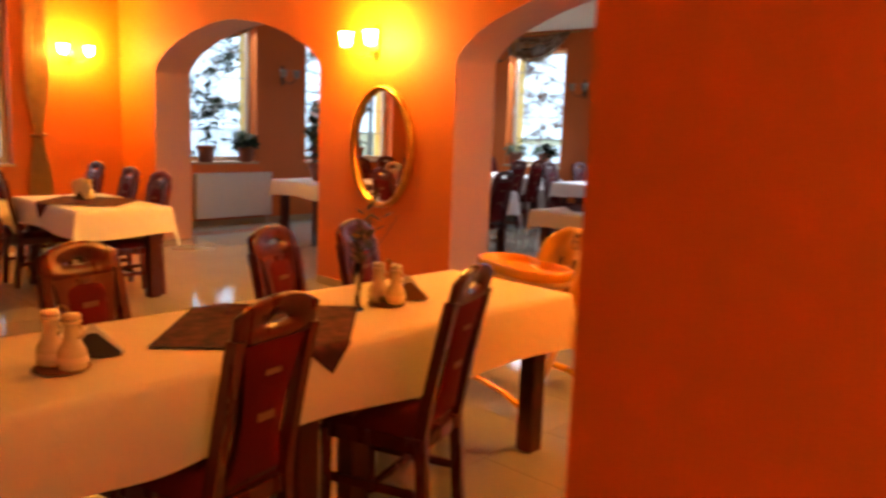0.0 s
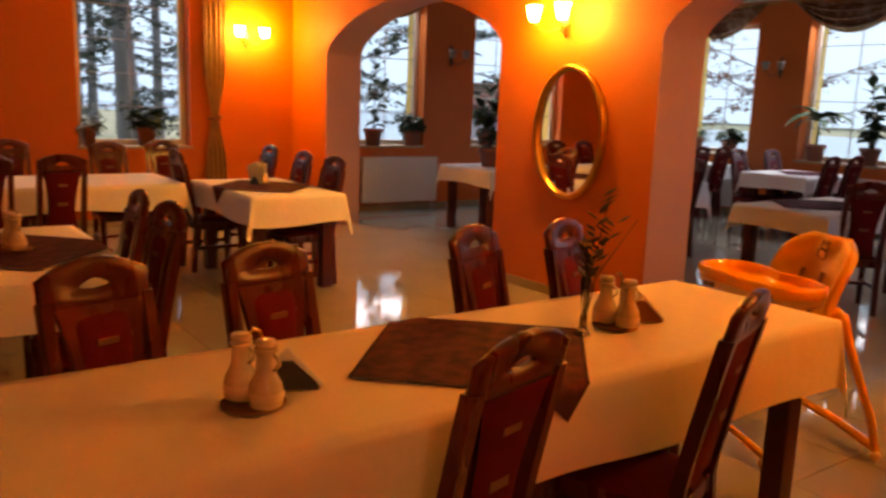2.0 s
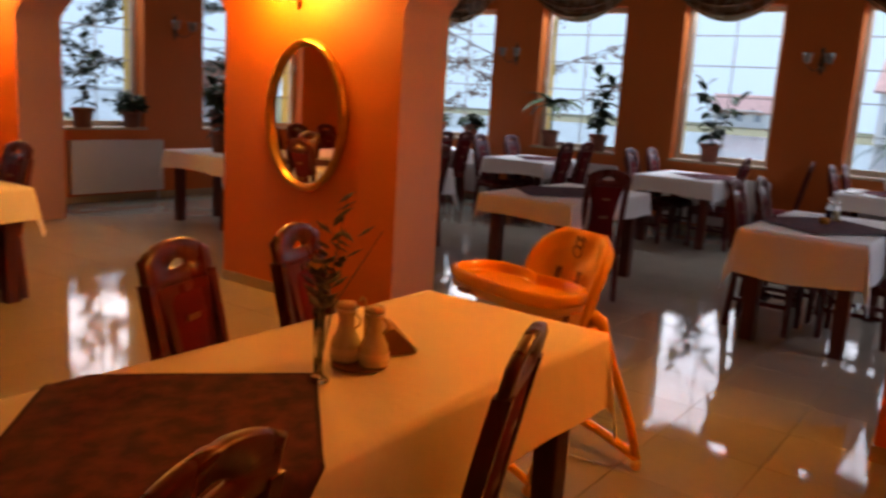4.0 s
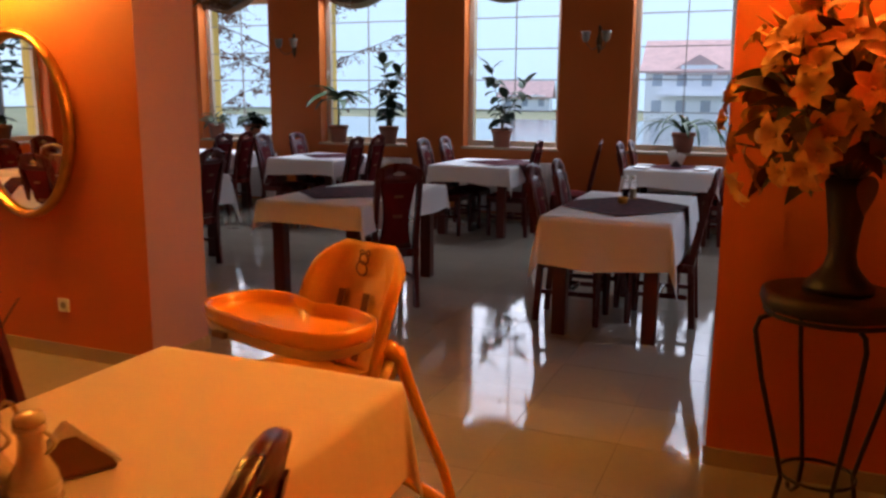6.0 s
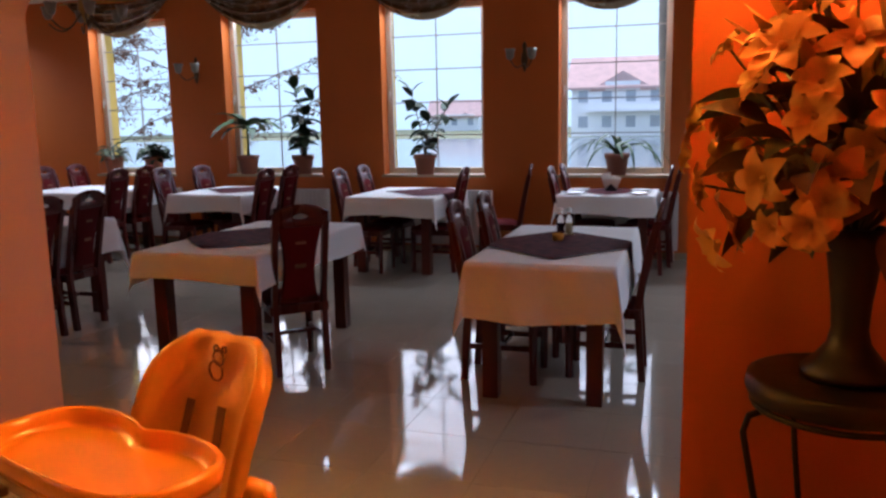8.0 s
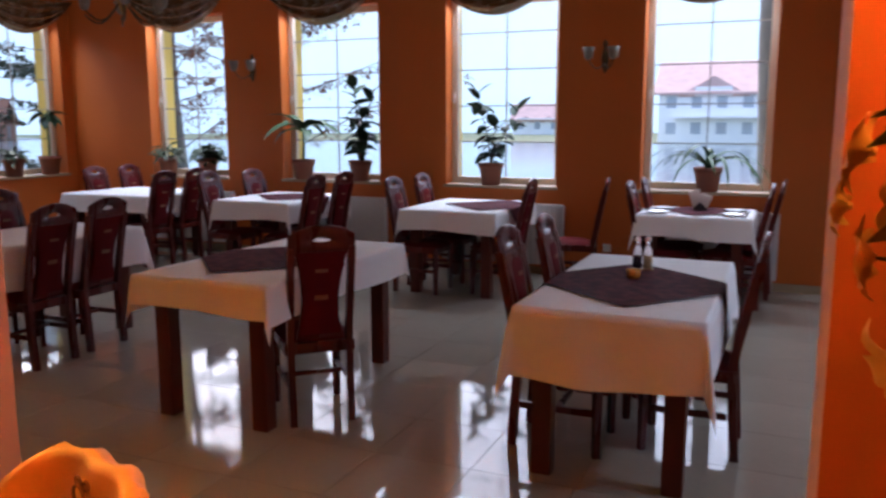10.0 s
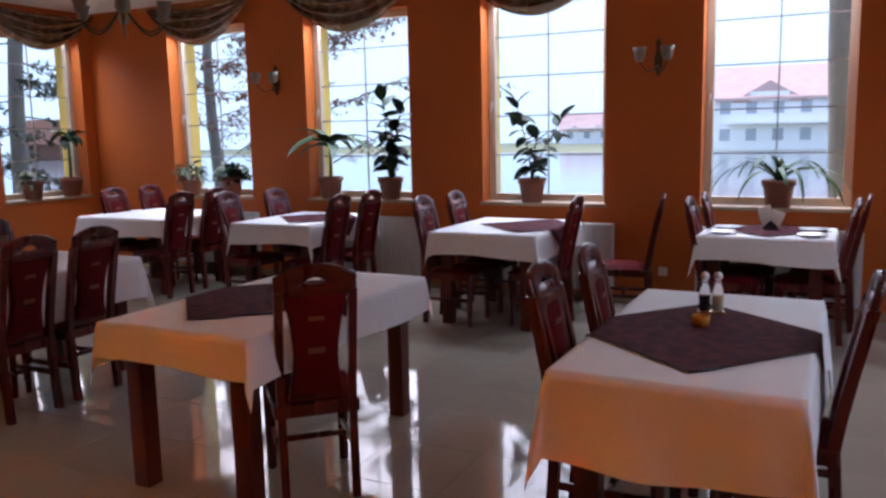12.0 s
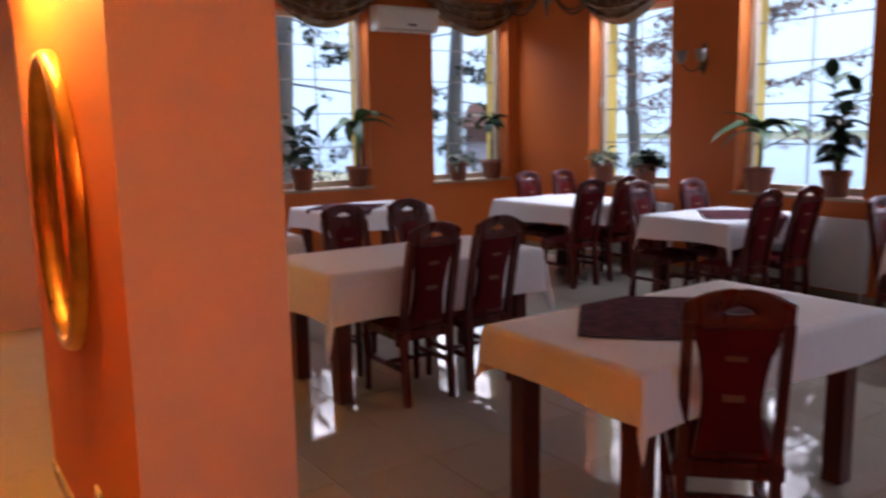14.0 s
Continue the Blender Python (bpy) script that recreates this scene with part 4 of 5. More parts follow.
# ---- radiators, air conditioner, socket ----
def radiator(x, y, turn, w, h=0.62, label="white panel radiator below a window"):
    t = empty("radiator", pose(x, y, 0, 0, 0, turn), label, "radiator", "radiators")
    bm = bmesh.new()
    n = int(w / 0.055)
    grid(bm, n * 4, 1, lambda u, v: (w * (u - 0.5), -0.105 - 0.004 * (1 if (round(u * n * 4) % 4) in (1, 2) else 0), 0.12 + h * v))
    thicken(bm, -0.012)
    part("panel", bm, "radiator", t)
    for s in (-1, 1):
        part("side_cover", boxb((s * w / 2 - 0.006, -0.107, 0.12), (s * w / 2 + 0.006, -0.03, 0.12 + h), 0.002), "radiator", t)
        part("bracket", boxb((s * w * 0.35 - 0.015, -0.09, 0.2), (s * w * 0.35 + 0.015, 0.0, 0.6)), "radiator", t)
    part("top_grille", boxb((-w / 2, -0.104, 0.121 + h), (w / 2, -0.03, 0.131 + h), 0.002), "radiator", t)
    bm = bmesh.new()
    sweep(bm, [(w / 2 - 0.04, -0.06, 0.0), (w / 2 - 0.04, -0.06, 0.12)], 0.01, 8)
    part("pipe", bm, "radiator", t)
    return t


for a, b in WIN_N:
    radiator((a + b) / 2 + 0.05, YN, 0, b - a + 0.1)
radiator(XW, 6.52, 90, 1.26, 0.64)

ac = empty("air_conditioner", pose(XW, 9.46, 2.70, 0, 0, 90), "white split air conditioner mounted high on the wall", "air conditioner")
bm = bmesh.new()
prof = [(0.0, 0.0), (-0.16, 0.0), (-0.20, 0.05), (-0.205, 0.24), (-0.17, 0.28), (0.0, 0.28)]
ends = [[bm.verts.new((s * 0.41, y, z)) for y, z in prof] for s in (-1, 1)]
for k in range(len(prof)):
    j = (k + 1) % len(prof)
    bm.faces.new((ends[0][k], ends[0][j], ends[1][j], ends[1][k]))
bm.faces.new(ends[0][::-1])
bm.faces.new(ends[1])
bmesh.ops.recalc_face_normals(bm, faces=list(bm.faces))
bmesh.ops.bevel(bm, geom=list(bm.edges), offset=0.008, segments=2, affect="EDGES")
part("housing", bm, "plastic", ac)
part("outlet_flap", boxb((-0.34, -0.19, 0.012), (0.34, -0.165, 0.022)), "bar", ac, "dark air outlet slot")
part("display", boxb((-0.02, -0.2095, 0.06), (0.10, -0.2045, 0.085)), "black", ac)

so = empty("wall_socket", pose(-4.92, YA, 0.32), "cream wall socket near the floor", "socket")
part("plate", boxb((-0.04, -0.012, -0.04), (0.04, 0, 0.04), 0.004), "plastic", so)
part("insert", lathe(bmesh.new(), [(0.022, -0.001), (0.020, 0.001), (0.0, 0.0)], 16), "bar", so).matrix_basis = pose(0, -0.0125, 0, 90)
so = empty("wall_socket", pose(-3.05, YN, 0.32), "cream wall socket near the floor", "socket")
part("plate", boxb((-0.04, -0.012, -0.04), (0.04, 0, 0.04), 0.004), "plastic", so)


# ---- high chair ----
hc = empty("high_chair", pose(-2.60, 3.85, 0, 0, 0, -18), "orange plastic high chair with padded vinyl seat and tray", "high chair")
bm = bmesh.new()


def pad(u, v):
    s = 2 * u - 1
    w = 0.228 * (1 - 0.04 * v) * (1 - 0.40 * (max(0, v - 0.72) / 0.28) ** 2.6)
    wrap = 0.10 * abs(s) ** 3 * (1 - v ** 6)
    puff = 0.008 * math.sin(u * math.pi * 5) * math.sin(v * math.pi * 4)
    return (w * s, 0.15 + 0.16 * v - wrap + puff, 0.55 + 0.445 * v)


grid(bm, 20, 20, pad)
thicken(bm, 0.045)
part("backrest_cushion", bm, "hcpad", hc, "quilted orange vinyl cushion", True)
bm = bmesh.new()
grid(bm, 14, 12, lambda u, v: (0.19 * (2 * u - 1), -0.16 + 0.32 * v, 0.545 + 0.03 * abs(2 * u - 1) ** 3 + 0.01 * (1 - v)))
thicken(bm, 0.05)
part("seat_cushion", bm, "hcpad", hc, "", True)
part("seat_shell", boxb((-0.20, -0.17, 0.40), (0.20, 0.20, 0.494), 0.03), "hc", hc)
bm = bmesh.new()


def tray_r(a):
    c, s = math.cos(a), math.sin(a)
    k = (abs(c / 0.35) ** 3.2 + abs(s / 0.17) ** 3.2) ** (-1 / 3.2)
    if s > 0:
        k *= 1 - 0.28 * s * math.exp(-(c / 0.55) ** 2)
    return k * c, k * s


n = 48
prof = [(1.0, 0.755), (1.03, 0.775), (1.04, 0.80), (1.02, 0.812), (0.99, 0.814), (0.965, 0.808), (0.95, 0.785), (0.93, 0.770), (0.90, 0.765), (0.86, 0.763), (0.5, 0.762), (0.02, 0.762)]
rings = [[bm.verts.new((tray_r(k * math.tau / n)[0] * q, -0.10 + tray_r(k * math.tau / n)[1] * q, z)) for k in range(n)] for q, z in prof]
for r, s in zip(rings, rings[1:]):
    for k in range(n):
        bm.faces.new((r[k], r[(k + 1) % n], s[(k + 1) % n], s[k]))
bm.faces.new(rings[-1])
bm.faces.new(rings[0][::-1])
part("tray", bm, "hc", hc, "glossy orange tray with raised rim", True)
bm = bmesh.new()
rings = [[bm.verts.new((tray_r(k * math.tau / n)[0] * q, -0.10 + tray_r(k * math.tau / n)[1] * q, z)) for k in range(n)] for q, z in ((0.93, 0.715), (0.985, 0.725), (1.0, 0.7545))]
for r, s in zip(rings, rings[1:]):
    for k in range(n):
        bm.faces.new((r[k], r[(k + 1) % n], s[(k + 1) % n], s[k]))
bm.faces.new(rings[0][::-1])
part("tray_underside", bm, "hccream", hc, "cream tray underside", True)
part("maker_badge", boxb((-0.17, -0.296, 0.726), (-0.10, -0.276, 0.748), 0.003), "strap", hc)
for s in (-1, 1):
    bm = bmesh.new()
    sweep(bm, [(s * 0.45, 0.28, 0.055), (s * 0.41, 0.27, 0.20), (s * 0.32, 0.22, 0.45), (s * 0.275, 0.18, 0.62), (s * 0.265, 0.17, 0.66)], [0.018, 0.019, 0.021, 0.026, 0.03], 10)
    part("leg", bm, "hc", hc, "", True)
    bm = bmesh.new()
    sweep(bm, [(s * 0.40, -0.30, 0.055), (s * 0.32, -0.08, 0.36), (s * 0.262, 0.14, 0.62)], 0.018, 10)
    part("leg", bm, "hccream", hc, "", True)
    bm = bmesh.new()
    sweep(bm, [(s * 0.46, 0.28, 0.055), (s * 0.36, 0.285, 0.075), (s * 0.22, 0.28, 0.10), (s * 0.10, 0.27, 0.115), (s * 0.001, 0.27, 0.118)], [0.022, 0.030, 0.026, 0.030, 0.026], 10, 0.7)
    part("foot_rail", bm, "hc", hc, "", True)
    bm = bmesh.new()
    sweep(bm, [(s * 0.205, 0.19, 0.55), (s * 0.255, 0.175, 0.64), (s * 0.262, 0.13, 0.675)], [0.034, 0.042, 0.030], 10)
    part("hub", bm, "hc", hc, "", True)
    for cxx, y in ((0.40, -0.30), (0.455, 0.28)):
        c = part("castor", lathe(bmesh.new(), [(0.008, -0.014), (0.024, -0.012), (0.026, 0), (0.024, 0.012), (0.008, 0.014)], 14), "hccream", hc, "", True)
        c.matrix_basis = pose(s * cxx, y, 0.0265, 0, 90, 0)
    bm = bmesh.new()
    grid(bm, 2, 8, lambda u, v: (s * (0.075 - 0.01 * v) + 0.016 * (2 * u - 1), 0.137 + 0.16 * (0.06 + 0.5 * v) - 0.006, 0.58 + 0.24 * v))
    thicken(bm, 0.003)
    part("harness_strap", bm, "strap", hc, "brown webbing strap")
part("cross_bar", sweep(bmesh.new(), [(-0.40, -0.30, 0.06), (-0.15, -0.29, 0.09), (0.15, -0.29, 0.09), (0.40, -0.30, 0.06)], 0.018, 10), "hc", hc, "", True)
bm = bmesh.new()
for cx, cz, r in ((0, 0.935, 0.022), (0, 0.900, 0.028), (-0.016, 0.958, 0.009), (0.016, 0.958, 0.009)):
    k = 14
    y = 0.15 + 0.16 * (cz - 0.55) / 0.47 - 0.008
    sweep(bm, [(cx + r * math.cos(i * math.tau / k), y, cz + r * math.sin(i * math.tau / k)) for i in range(k + 1)], 0.0035, 5)
part("printed_motif", bm, "strap", hc, "faded brown print on the cushion")


# ---- plant stand with urn and silk flowers ----
SX, SY = -0.87, 4.52
st = empty("plant_stand", pose(SX, SY, 0) @ Matrix.Diagonal((1, 1, 1.115, 1)), "black wrought-iron stand with a round dark top", "plant stand")
part("top", lathe(bmesh.new(), [(0.20, 0.725), (0.235, 0.735), (0.245, 0.76), (0.24, 0.785), (0.22, 0.79), (0.0, 0.792)], 32), "urn", st, "dark carved round top", True)
bm = bmesh.new()
sweep(bm, [(0.225 * math.cos(k * math.tau / 28), 0.225 * math.sin(k * math.tau / 28), 0.72) for k in range(29)], 0.008, 6)
part("ring", bm, "iron", st, "", True)
for k in range(4):
    a = math.radians(20 + 90 * k)
    c, s = math.cos(a), math.sin(a)
    bm = bmesh.new()
    sweep(bm, [((r) * c, (r) * s, z) for r, z in ((0.20, 0.715), (0.25, 0.70), (0.265, 0.66), (0.23, 0.50), (0.17, 0.30), (0.13, 0.16), (0.15, 0.06), (0.21, 0.015), (0.24, 0.012), (0.25, 0.03))], 0.009, 7)
    part("leg", bm, "iron", st, "", True)
bm = bmesh.new()
sweep(bm, [(0.13 * math.cos(k * math.tau / 20), 0.13 * math.sin(k * math.tau / 20), 0.17) for k in range(21)], 0.006, 6)
part("ring", bm, "iron", st, "", True)
urn = empty("flower_urn", pose(SX + 0.01, SY, 0.884), "dark bronze urn filled with orange and yellow silk flowers", "flower arrangement")
part("urn_body", lathe(bmesh.new(), [(0.115, 0), (0.118, 0.02), (0.085, 0.05), (0.055, 0.09), (0.046, 0.13), (0.05, 0.20), (0.060, 0.28), (0.070, 0.35), (0.078, 0.40), (0.070, 0.40), (0.06, 0.30)], 28), "urn", urn, "", True)
rng = random.Random(12)


def blossom_mesh(size, n, cup, m):
    bm = bmesh.new()
    for k in range(n):
        a = k * math.tau / n
        R = Matrix.Rotation(a, 4, "Z")

        def f(u, v, R=R):
            w = 0.62 * size * math.sin(math.pi * min(0.98, 0.10 + 0.88 * v)) ** 0.75
            return R @ Vector(((2 * u - 1) * w / 2, size * v, cup * size * (v - 0.75 * v ** 3) + 0.16 * size * abs(2 * u - 1) ** 2 * (1 - v) + 0.03 * size * math.sin(9 * v + k)))

        grid(bm, 4, 7, f)
    lathe(bm, [(0.01, 0.0), (size * 0.13, 0.01), (size * 0.10, size * 0.18), (0.004, size * 0.24)], 8)
    me = bpy.data.meshes.new("blossom")
    bm.normal_update()
    bm.to_mesh(me)
    bm.free()
    me.materials.append(M[m])
    me.polygons.foreach_set("use_smooth", [True] * len(me.polygons))
    return me


BLOOM = [blossom_mesh(0.115, 6, 0.55, "petal"), blossom_mesh(0.10, 5, 0.8, "petaly"), blossom_mesh(0.13, 5, 0.35, "petal"), blossom_mesh(0.085, 7, 0.9, "petaly")]
LEAF["dry"] = leaf_mesh("leaf", 0.17, 0.075, 0.7, 0.2, "dryleaf")
LEAF["plume"] = leaf_mesh("leaf", 0.40, 0.06, 0.5, 0.2, "petaly", 0.7)
LEAF["olive"] = leaf_mesh("leaf", 0.16, 0.07, 0.7, 0.2, "pale")


def aim(d, spin):
    return Vector(d).to_track_quat("Z", "Y").to_matrix().to_4x4() @ Matrix.Rotation(spin, 4, "Z")


for k in range(84):
    th = rng.uniform(0, math.tau)
    el = rng.uniform(-0.55, 1.25)
    d = Vector((math.cos(th) * math.cos(el), math.sin(th) * math.cos(el) * (0.75 if math.sin(th) > 0 else 0.9), math.sin(el)))
    rad = rng.uniform(0.25, 0.46)
    p = Vector((0, -0.02, 0.60)) + Vector((min(d.x * rad * 1.05, 0.22), min(d.y * rad * 0.9, 0.24), d.z * rad * 1.15))
    ob = new("blossom", BLOOM[k % 4])
    ob.parent = urn
    ob.matrix_basis = Matrix.Translation(p) @ aim(d + Vector((0, 0, 0.1)), rng.uniform(0, 6)) @ Matrix.Scale(rng.uniform(0.55, 0.95), 4)
    if k % 2 == 0:
        part("flower_stem", sweep(bmesh.new(), [(0, 0, 0.36), p.lerp(Vector((0, 0, 0.36)), 0.4) + Vector((0, 0, 0.03)), p], 0.004, 5), "stem", urn)
for k in range(170):
    th, el = rng.uniform(0, math.tau), rng.uniform(-0.7, 1.3)
    d = Vector((math.cos(th) * math.cos(el), math.sin(th) * math.cos(el) * 0.8, math.sin(el)))
    p = Vector((0, -0.01, 0.57)) + d * rng.uniform(0.08, 0.29)
    p.x, p.y = min(p.x, 0.16), min(p.y, 0.18)
    leaf(urn, "dry" if k % 3 else "olive", p, math.degrees(th) - 90 + rng.uniform(-40, 40), math.degrees(el) + rng.uniform(-30, 20), rng.uniform(-40, 40), rng.uniform(0.7, 1.2))
for d, rad in (((-0.55, -0.75, -0.10), 0.30), ((-0.62, -0.62, -0.42), 0.30), ((0.25, -0.9, 0.15), 0.30)):
    p = Vector((0, -0.02, 0.60)) + Vector(d).normalized() * rad
    bm = lathe(bmesh.new(), [(0.006, -0.06), (0.014, -0.045), (0.030, -0.008), (0.034, 0.0), (0.031, 0.005), (0.002, 0.007)], 16)
    for q in range(7):
        a, rr = q * math.tau / 6, (0.0 if q == 6 else 0.019)
        lathe(bm, [(0.0062, 0.006), (0.0062, 0.0085), (0.004, 0.0085), (0.0035, 0.0072)], 8, (rr * math.cos(a), rr * math.sin(a), 0))
    pod = part("lotus_pod", bm, "stem", urn, "dried brown lotus seed pod", True)
    pod.matrix_basis = Matrix.Translation(p) @ aim(d, 0.4)
for k in range(26):
    leaf(urn, "plume", (rng.uniform(-0.08, 0.08), rng.uniform(-0.06, 0.06), 0.62), rng.uniform(0, 360), rng.uniform(55, 88), rng.uniform(-30, 30), rng.uniform(0.8, 1.15))


# ---- outdoors ----
GZ = -0.8
setting("ground", boxb((-900, -900, GZ - 0.3), (900, 900, GZ)), "grass", "winter grass around the building", "ground")
setting("water", boxb((-400, 24, GZ + 0.004), (400, 90, GZ + 0.03)), "lake", "pale still lake behind the building", "water")
# upright hill sheet that glows pale blue, as haze would look
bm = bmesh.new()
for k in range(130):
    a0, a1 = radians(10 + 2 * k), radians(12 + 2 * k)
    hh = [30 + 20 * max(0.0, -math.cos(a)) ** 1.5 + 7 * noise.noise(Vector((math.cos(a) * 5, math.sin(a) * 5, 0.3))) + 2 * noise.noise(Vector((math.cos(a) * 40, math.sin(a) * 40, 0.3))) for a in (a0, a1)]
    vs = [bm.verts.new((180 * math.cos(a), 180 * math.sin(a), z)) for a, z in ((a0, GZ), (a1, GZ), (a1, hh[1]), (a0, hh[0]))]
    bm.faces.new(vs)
setting("backdrop", bm, "haze", "wooded hillside far away, its pale blue haze a glow", "backdrop")


def house(x, y, turn, w, d, h, roof_h, label):
    t = empty("house", pose(x, y, GZ, 0, 0, turn), label, "house", "houses across the lake")
    part("wall", boxb((-w / 2, -d / 2, 0), (w / 2, d / 2, h)), "plaster", t)
    bm = bmesh.new()
    o = 0.6
    rows = [[bm.verts.new((s * (w / 2 + o), yy, zz)) for yy, zz in ((-d / 2 - o, h - 0.4), (0, h + roof_h), (d / 2 + o, h - 0.4), (d / 2 + o, h - 0.15), (0, h + roof_h + 0.25), (-d / 2 - o, h - 0.15))] for s in (-1, 1)]
    for k in range(6):
        j = (k + 1) % 6
        bm.faces.new((rows[0][k], rows[0][j], rows[1][j], rows[1][k]))
    bm.faces.new(rows[0][::-1])
    bm.faces.new(rows[1])
    bmesh.ops.recalc_face_normals(bm, faces=list(bm.faces))
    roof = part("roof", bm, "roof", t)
    gw = w * 0.18
    for gx in (-w * 0.23, w * 0.23):
        bm = bmesh.new()
        vs = [bm.verts.new((gx + a, b, c)) for b in (-d / 2 - 0.3, 0) for a, c in ((-gw, h - 0.6), (gw, h - 0.6), (0, h + 0.42 * gw))]
        for q in ((0, 1, 2), (3, 5, 4)):
            bm.faces.new([vs[i] for i in q])
        for q in ((0, 3, 4, 1), (1, 4, 5, 2), (2, 5, 3, 0)):
            bm.faces.new([vs[i] for i in q])
        part("dormer", bm, "roof", roof)
        part("dormer_front", boxb((gx - gw * 0.5, -d / 2 - 0.36, h - 0.55), (gx + gw * 0.5, -d / 2 - 0.32, h + 0.12 * gw)), "plaster", roof)
    n = max(3, int(w / 2.6))
    for fl in range(int(h // 2.7)):
        for k in range(n):
            wx = -w / 2 + (k + 0.5) * w / n
            win = part("window", boxb((wx - 0.62, -d / 2 - 0.05, 0.9 + 2.8 * fl), (wx + 0.62, -d / 2 - 0.003, 2.35 + 2.8 * fl)), "plaster", t)
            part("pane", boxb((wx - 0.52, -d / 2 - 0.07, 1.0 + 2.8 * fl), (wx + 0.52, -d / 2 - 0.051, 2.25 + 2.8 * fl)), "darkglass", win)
    part("balcony", boxb((-w * 0.42, -d / 2 - 1.2, 2.72), (w * 0.42, -d / 2 - 0.08, 2.92)), "plaster", t)
    return t


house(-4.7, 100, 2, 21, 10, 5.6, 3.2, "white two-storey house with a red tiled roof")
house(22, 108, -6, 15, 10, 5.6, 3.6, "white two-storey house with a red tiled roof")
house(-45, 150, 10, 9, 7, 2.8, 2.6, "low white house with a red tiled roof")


def tree(x, y, h, r, seed, kind, label, limbs=26, low=0.16):
    rng = random.Random(seed)
    t = empty("tree", pose(x, y, GZ), label, "tree", "trees by the building")
    bm = bmesh.new()
    tr = [Vector((0.12 * math.sin(k * 0.9 + seed), 0.12 * math.cos(k * 0.7 + seed), h * k / 8)) for k in range(9)]
    sweep(bm, tr, [r * (1.15 - 0.11 * k) for k in range(9)], 12)
    part("trunk", bm, "bark", t, "", True)
    wood_bm, crown = bmesh.new(), bmesh.new()
    for k in range(limbs):
        f = low + (0.98 - low) * k / limbs
        base = tr[int(f * 8)].lerp(tr[min(int(f * 8) + 1, 8)], f * 8 % 1)
        a = k * 2.4 + rng.uniform(-0.4, 0.4)
        ln = (h * 0.32 if kind == "rust" else h * 0.24) * (1.1 - 0.75 * f) * rng.uniform(0.75, 1.2)
        rise = 0.45 if kind == "rust" else -0.12
        pts = [base + Vector((math.cos(a) * ln * q, math.sin(a) * ln * q, ln * (rise * q - 0.12 * q * q) + 0.05 * rng.uniform(-1, 1))) for q in (0, 0.35, 0.7, 1)]
        sweep(wood_bm, pts, [0.06 * r + 0.010, 0.03 * r + 0.008, 0.007, 0.003], 5)
        for _ in range(32):
            q = rng.uniform(0.15, 1.0)
            i = min(int(q * 3), 2)
            p = pts[i].lerp(pts[i + 1], q * 3 - i)
            b = a + rng.uniform(-1.3, 1.3)
            e = p + Vector((math.cos(b), math.sin(b), rng.uniform(-0.5, 0.3))) * rng.uniform(0.25, 0.7)
            sweep(wood_bm, [p, p.lerp(e, 0.5) + Vector((0, 0, 0.03)), e], [0.008, 0.005, 0.002], 3, 1.0, False)
            for _ in range(11 if kind == "rust" else 9):
                c = p.lerp(e, rng.uniform(0.2, 1.0)) + Vector((rng.uniform(-0.05, 0.05), rng.uniform(-0.05, 0.05), rng.uniform(-0.06, 0.03)))
                s = rng.uniform(0.03, 0.07) * (1.0 if kind == "rust" else 1.3)
                v = [Vector((rng.uniform(-1, 1), rng.uniform(-1, 1), rng.uniform(-1, 1))) * s for _ in range(3)]
                crown.faces.new([crown.verts.new(c + q_) for q_ in v])
    part("limbs", wood_bm, "bark", t)
    part("crown", crown, kind, t)
    return t


tree(-10.4, 16.2, 11, 0.13, 1, "rust", "tall tree with rust-brown winter leaves and bare twigs")
tree(-1.60, 15.8, 14, 0.24, 2, "rust", "tall tree with thick rough grey trunk", 10, 0.5)
tree(-15.1, 13.7, 12, 0.15, 3, "needle", "tall conifer with drooping sparse branches", 30)
tree(-14.4, 9.6, 13, 0.24, 4, "needle", "tall conifer with drooping sparse branches", 30)
tree(-15.8, 7.0, 13, 0.26, 5, "needle", "tall conifer with drooping sparse branches", 30)
tree(-18.5, 4.7, 13, 0.16, 6, "needle", "tall conifer with drooping sparse branches", 26)
tree(-25.0, 6.6, 13, 0.28, 7, "needle", "tall conifer with drooping sparse branches", 26)
tree(-31.0, 6.4, 14, 0.30, 9, "needle", "tall conifer with drooping sparse branches", 26)
tree(-23.0, 2.2, 14, 0.26, 10, "needle", "tall conifer with drooping sparse branches", 26)
tree(-14.85, 18.5, 11, 0.14, 8, "rust", "tall tree with rust-brown winter leaves and bare twigs")
rng = random.Random(77)
needles = bmesh.new()
bark = bmesh.new()
for k in range(70):
    x, y, hh = rng.uniform(-62, -34), rng.uniform(-28, 12), rng.uniform(13, 20)
    sweep(bark, [(x, y, GZ), (x + rng.uniform(-0.3, 0.3), y, GZ + hh * 0.6), (x, y, GZ + hh)], [rng.uniform(0.16, 0.3), 0.13, 0.03], 6)
    for q in range(150):
        f = rng.uniform(0.18, 1.0)
        a, rr = rng.uniform(0, math.tau), (1.05 - f) * hh * 0.20 * rng.uniform(0.2, 1.0)
        c = Vector((x + rr * math.cos(a), y + rr * math.sin(a), GZ + hh * f))
        z = rng.uniform(0.25, 0.6)
        needles.faces.new([needles.verts.new(c + Vector((rng.uniform(-1, 1), rng.uniform(-1, 1), rng.uniform(-0.6, 0.4))) * z) for _ in range(3)])
tagged(part("far_trunks", bark, "bark"), "bare lower trunks of a distant conifer wood", "woods", kind="stuff")
tagged(part("far_woods", needles, "needle"), "dark needles of a distant conifer wood", "woods", kind="stuff")
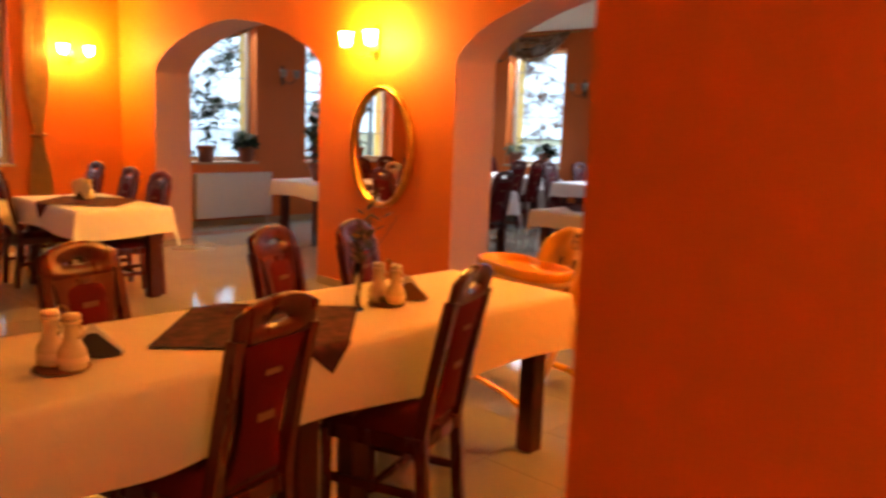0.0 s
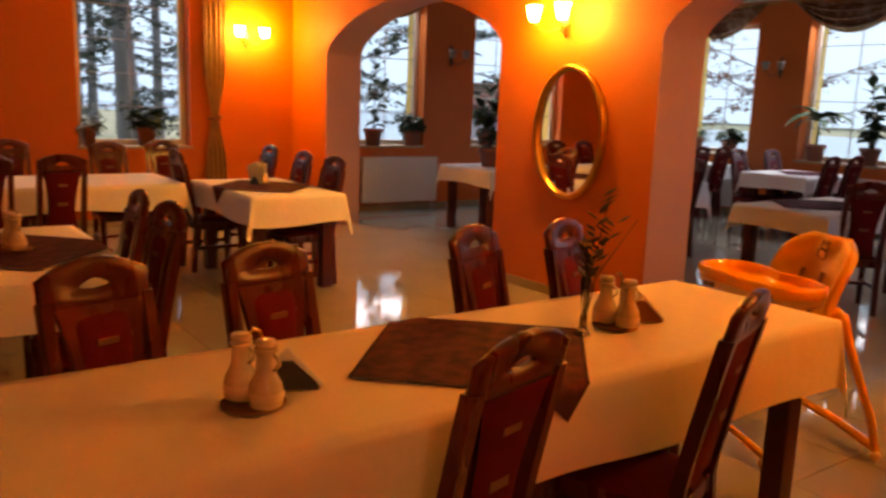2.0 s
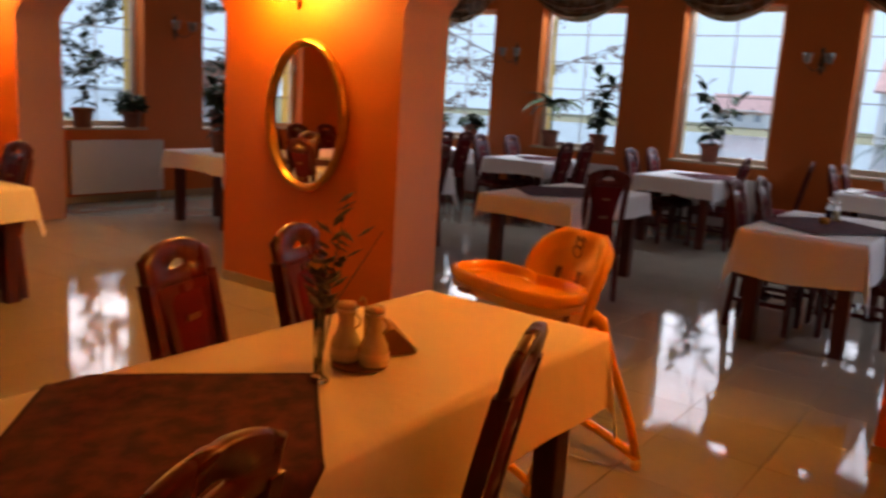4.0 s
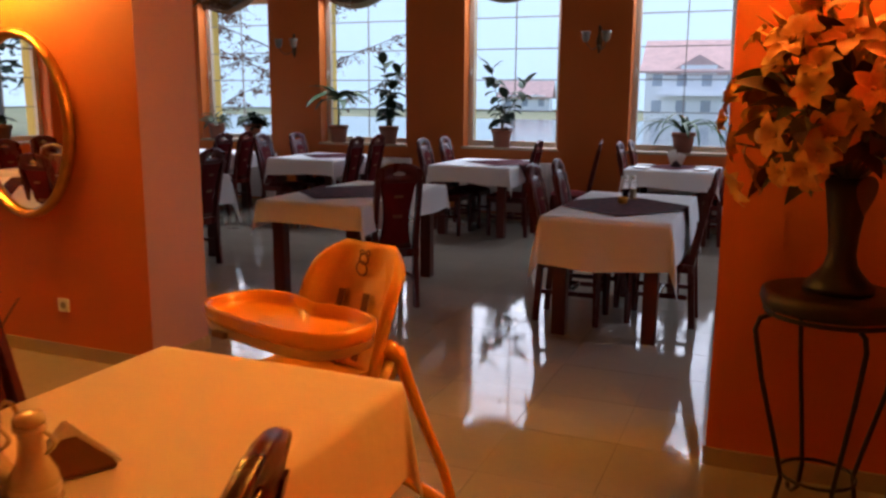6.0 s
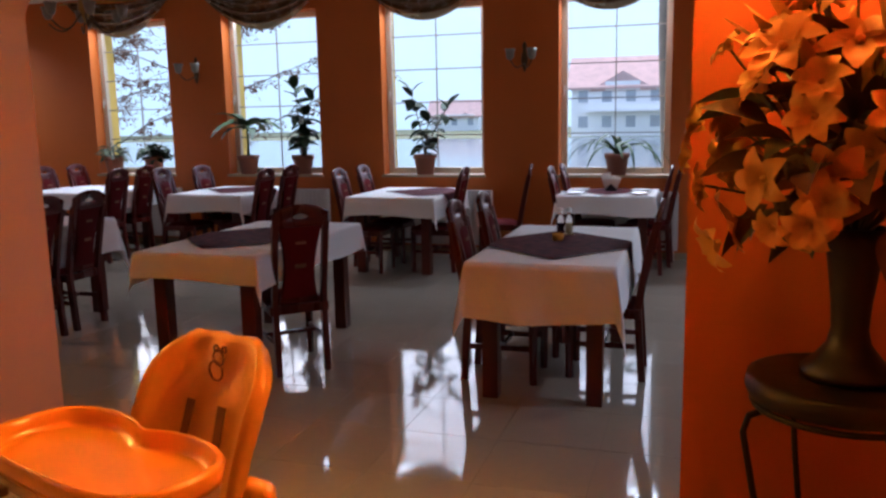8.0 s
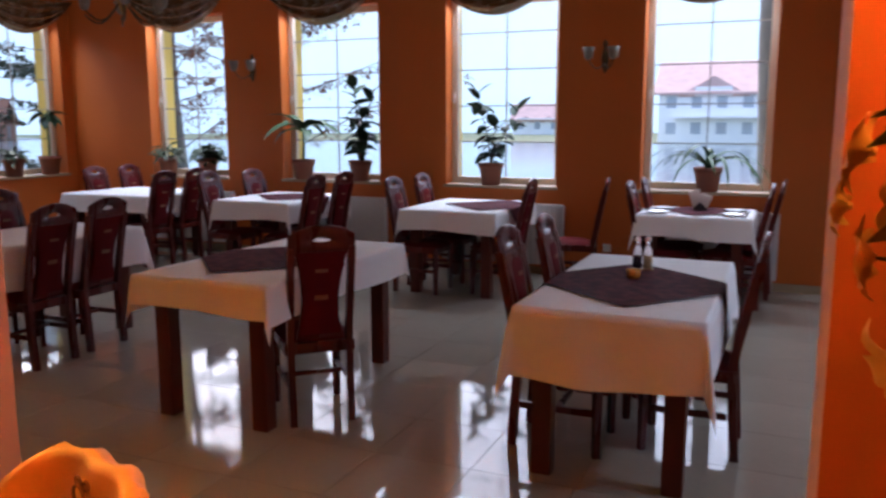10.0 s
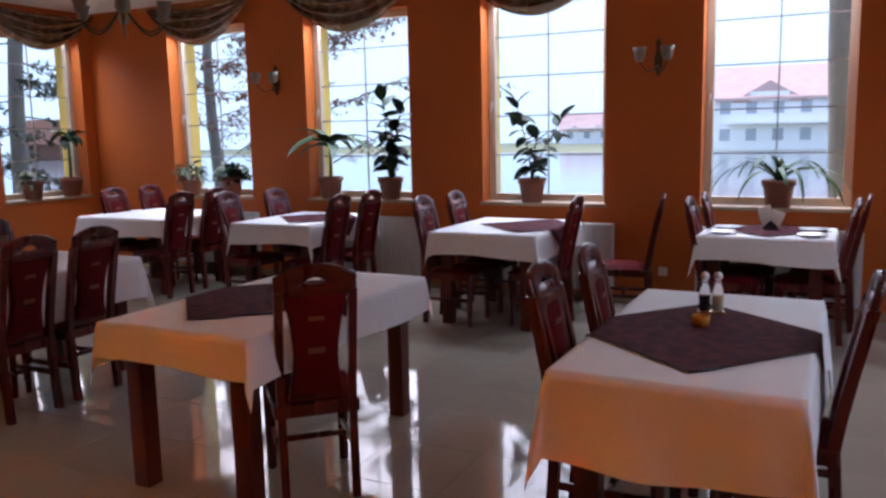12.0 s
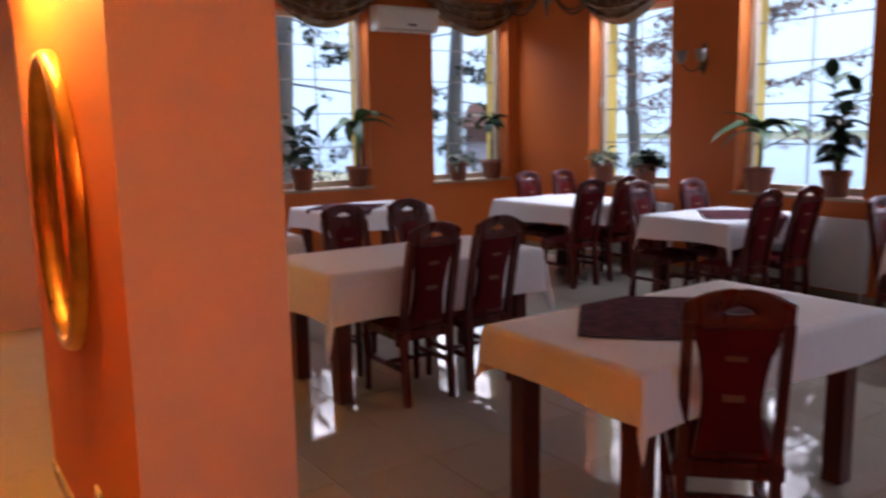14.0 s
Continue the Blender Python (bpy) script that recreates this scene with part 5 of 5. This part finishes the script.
for x, y, turn in ((-95, 75, 30), (-31, -2.5, 80)):
    cb = empty("cabin", pose(x, y, GZ, 0, 0, turn), "small brown timber cabin with a steep roof", "cabin", "cabins among the trees")
    part("wall", boxb((-2.2, -2.2, 0), (2.2, 2.2, 2.2)), "cabin", cb)
    bm = bmesh.new()
    rows = [[bm.verts.new((s * 2.6, yy, zz)) for yy, zz in ((-2.8, 1.9), (0, 5.0), (2.8, 1.9), (2.8, 2.1), (0, 5.25), (-2.8, 2.1))] for s in (-1, 1)]
    for k in range(6):
        j = (k + 1) % 6
        bm.faces.new((rows[0][k], rows[0][j], rows[1][j], rows[1][k]))
    bm.faces.new(rows[0][::-1])
    bm.faces.new(rows[1])
    bmesh.ops.recalc_face_normals(bm, faces=list(bm.faces))
    part("roof", bm, "cabin", cb)
    part("door", boxb((2.2, -0.5, 0), (2.25, 0.5, 1.9)), "bark", cb)


# ---- floor of polished tiles ----
floor = setting("floor", boxb((XW - 0.24, YS - 0.2, -0.25), (2.6, YN + 0.24, -0.004)), "grout", "polished cream tile floor with thin joints", "floor")
TS, TX, TY = 0.5, -2.16, 5.42
bm = boxb((0.0015, 0.0015, -0.004), (TS - 0.0015, TS - 0.0015, 0.0), 0.0)
tile_me = bpy.data.meshes.new("tile")
bm.to_mesh(tile_me)
bm.free()
tile_me.materials.append(M["tile"])
rest = bmesh.new()
count = 0
for i in range(-17, 10):
    for j in range(-17, 12):
        x, y = TX + TS * i, TY + TS * j
        x0, x1, y0, y1 = max(x, XW), min(x + TS, 2.4), max(y, YS), min(y + TS, YN)
        if x1 - x0 < 0.01 or y1 - y0 < 0.01:
            continue
        whole = x1 - x0 > TS - 0.001 and y1 - y0 > TS - 0.001
        if whole and -6.7 <= x <= -0.7 and 0.4 <= y <= 11 and count < 300:
            ob = new("tile", tile_me)
            ob.parent = floor
            ob.location = (x, y, 0)
            count += 1
        else:
            box(rest, (x0 + 0.0015, y0 + 0.0015, -0.004), (x1 - 0.0015, y1 - 0.0015, 0.0))
tagged(part("tiles", rest, "tile", floor), kind="stuff")
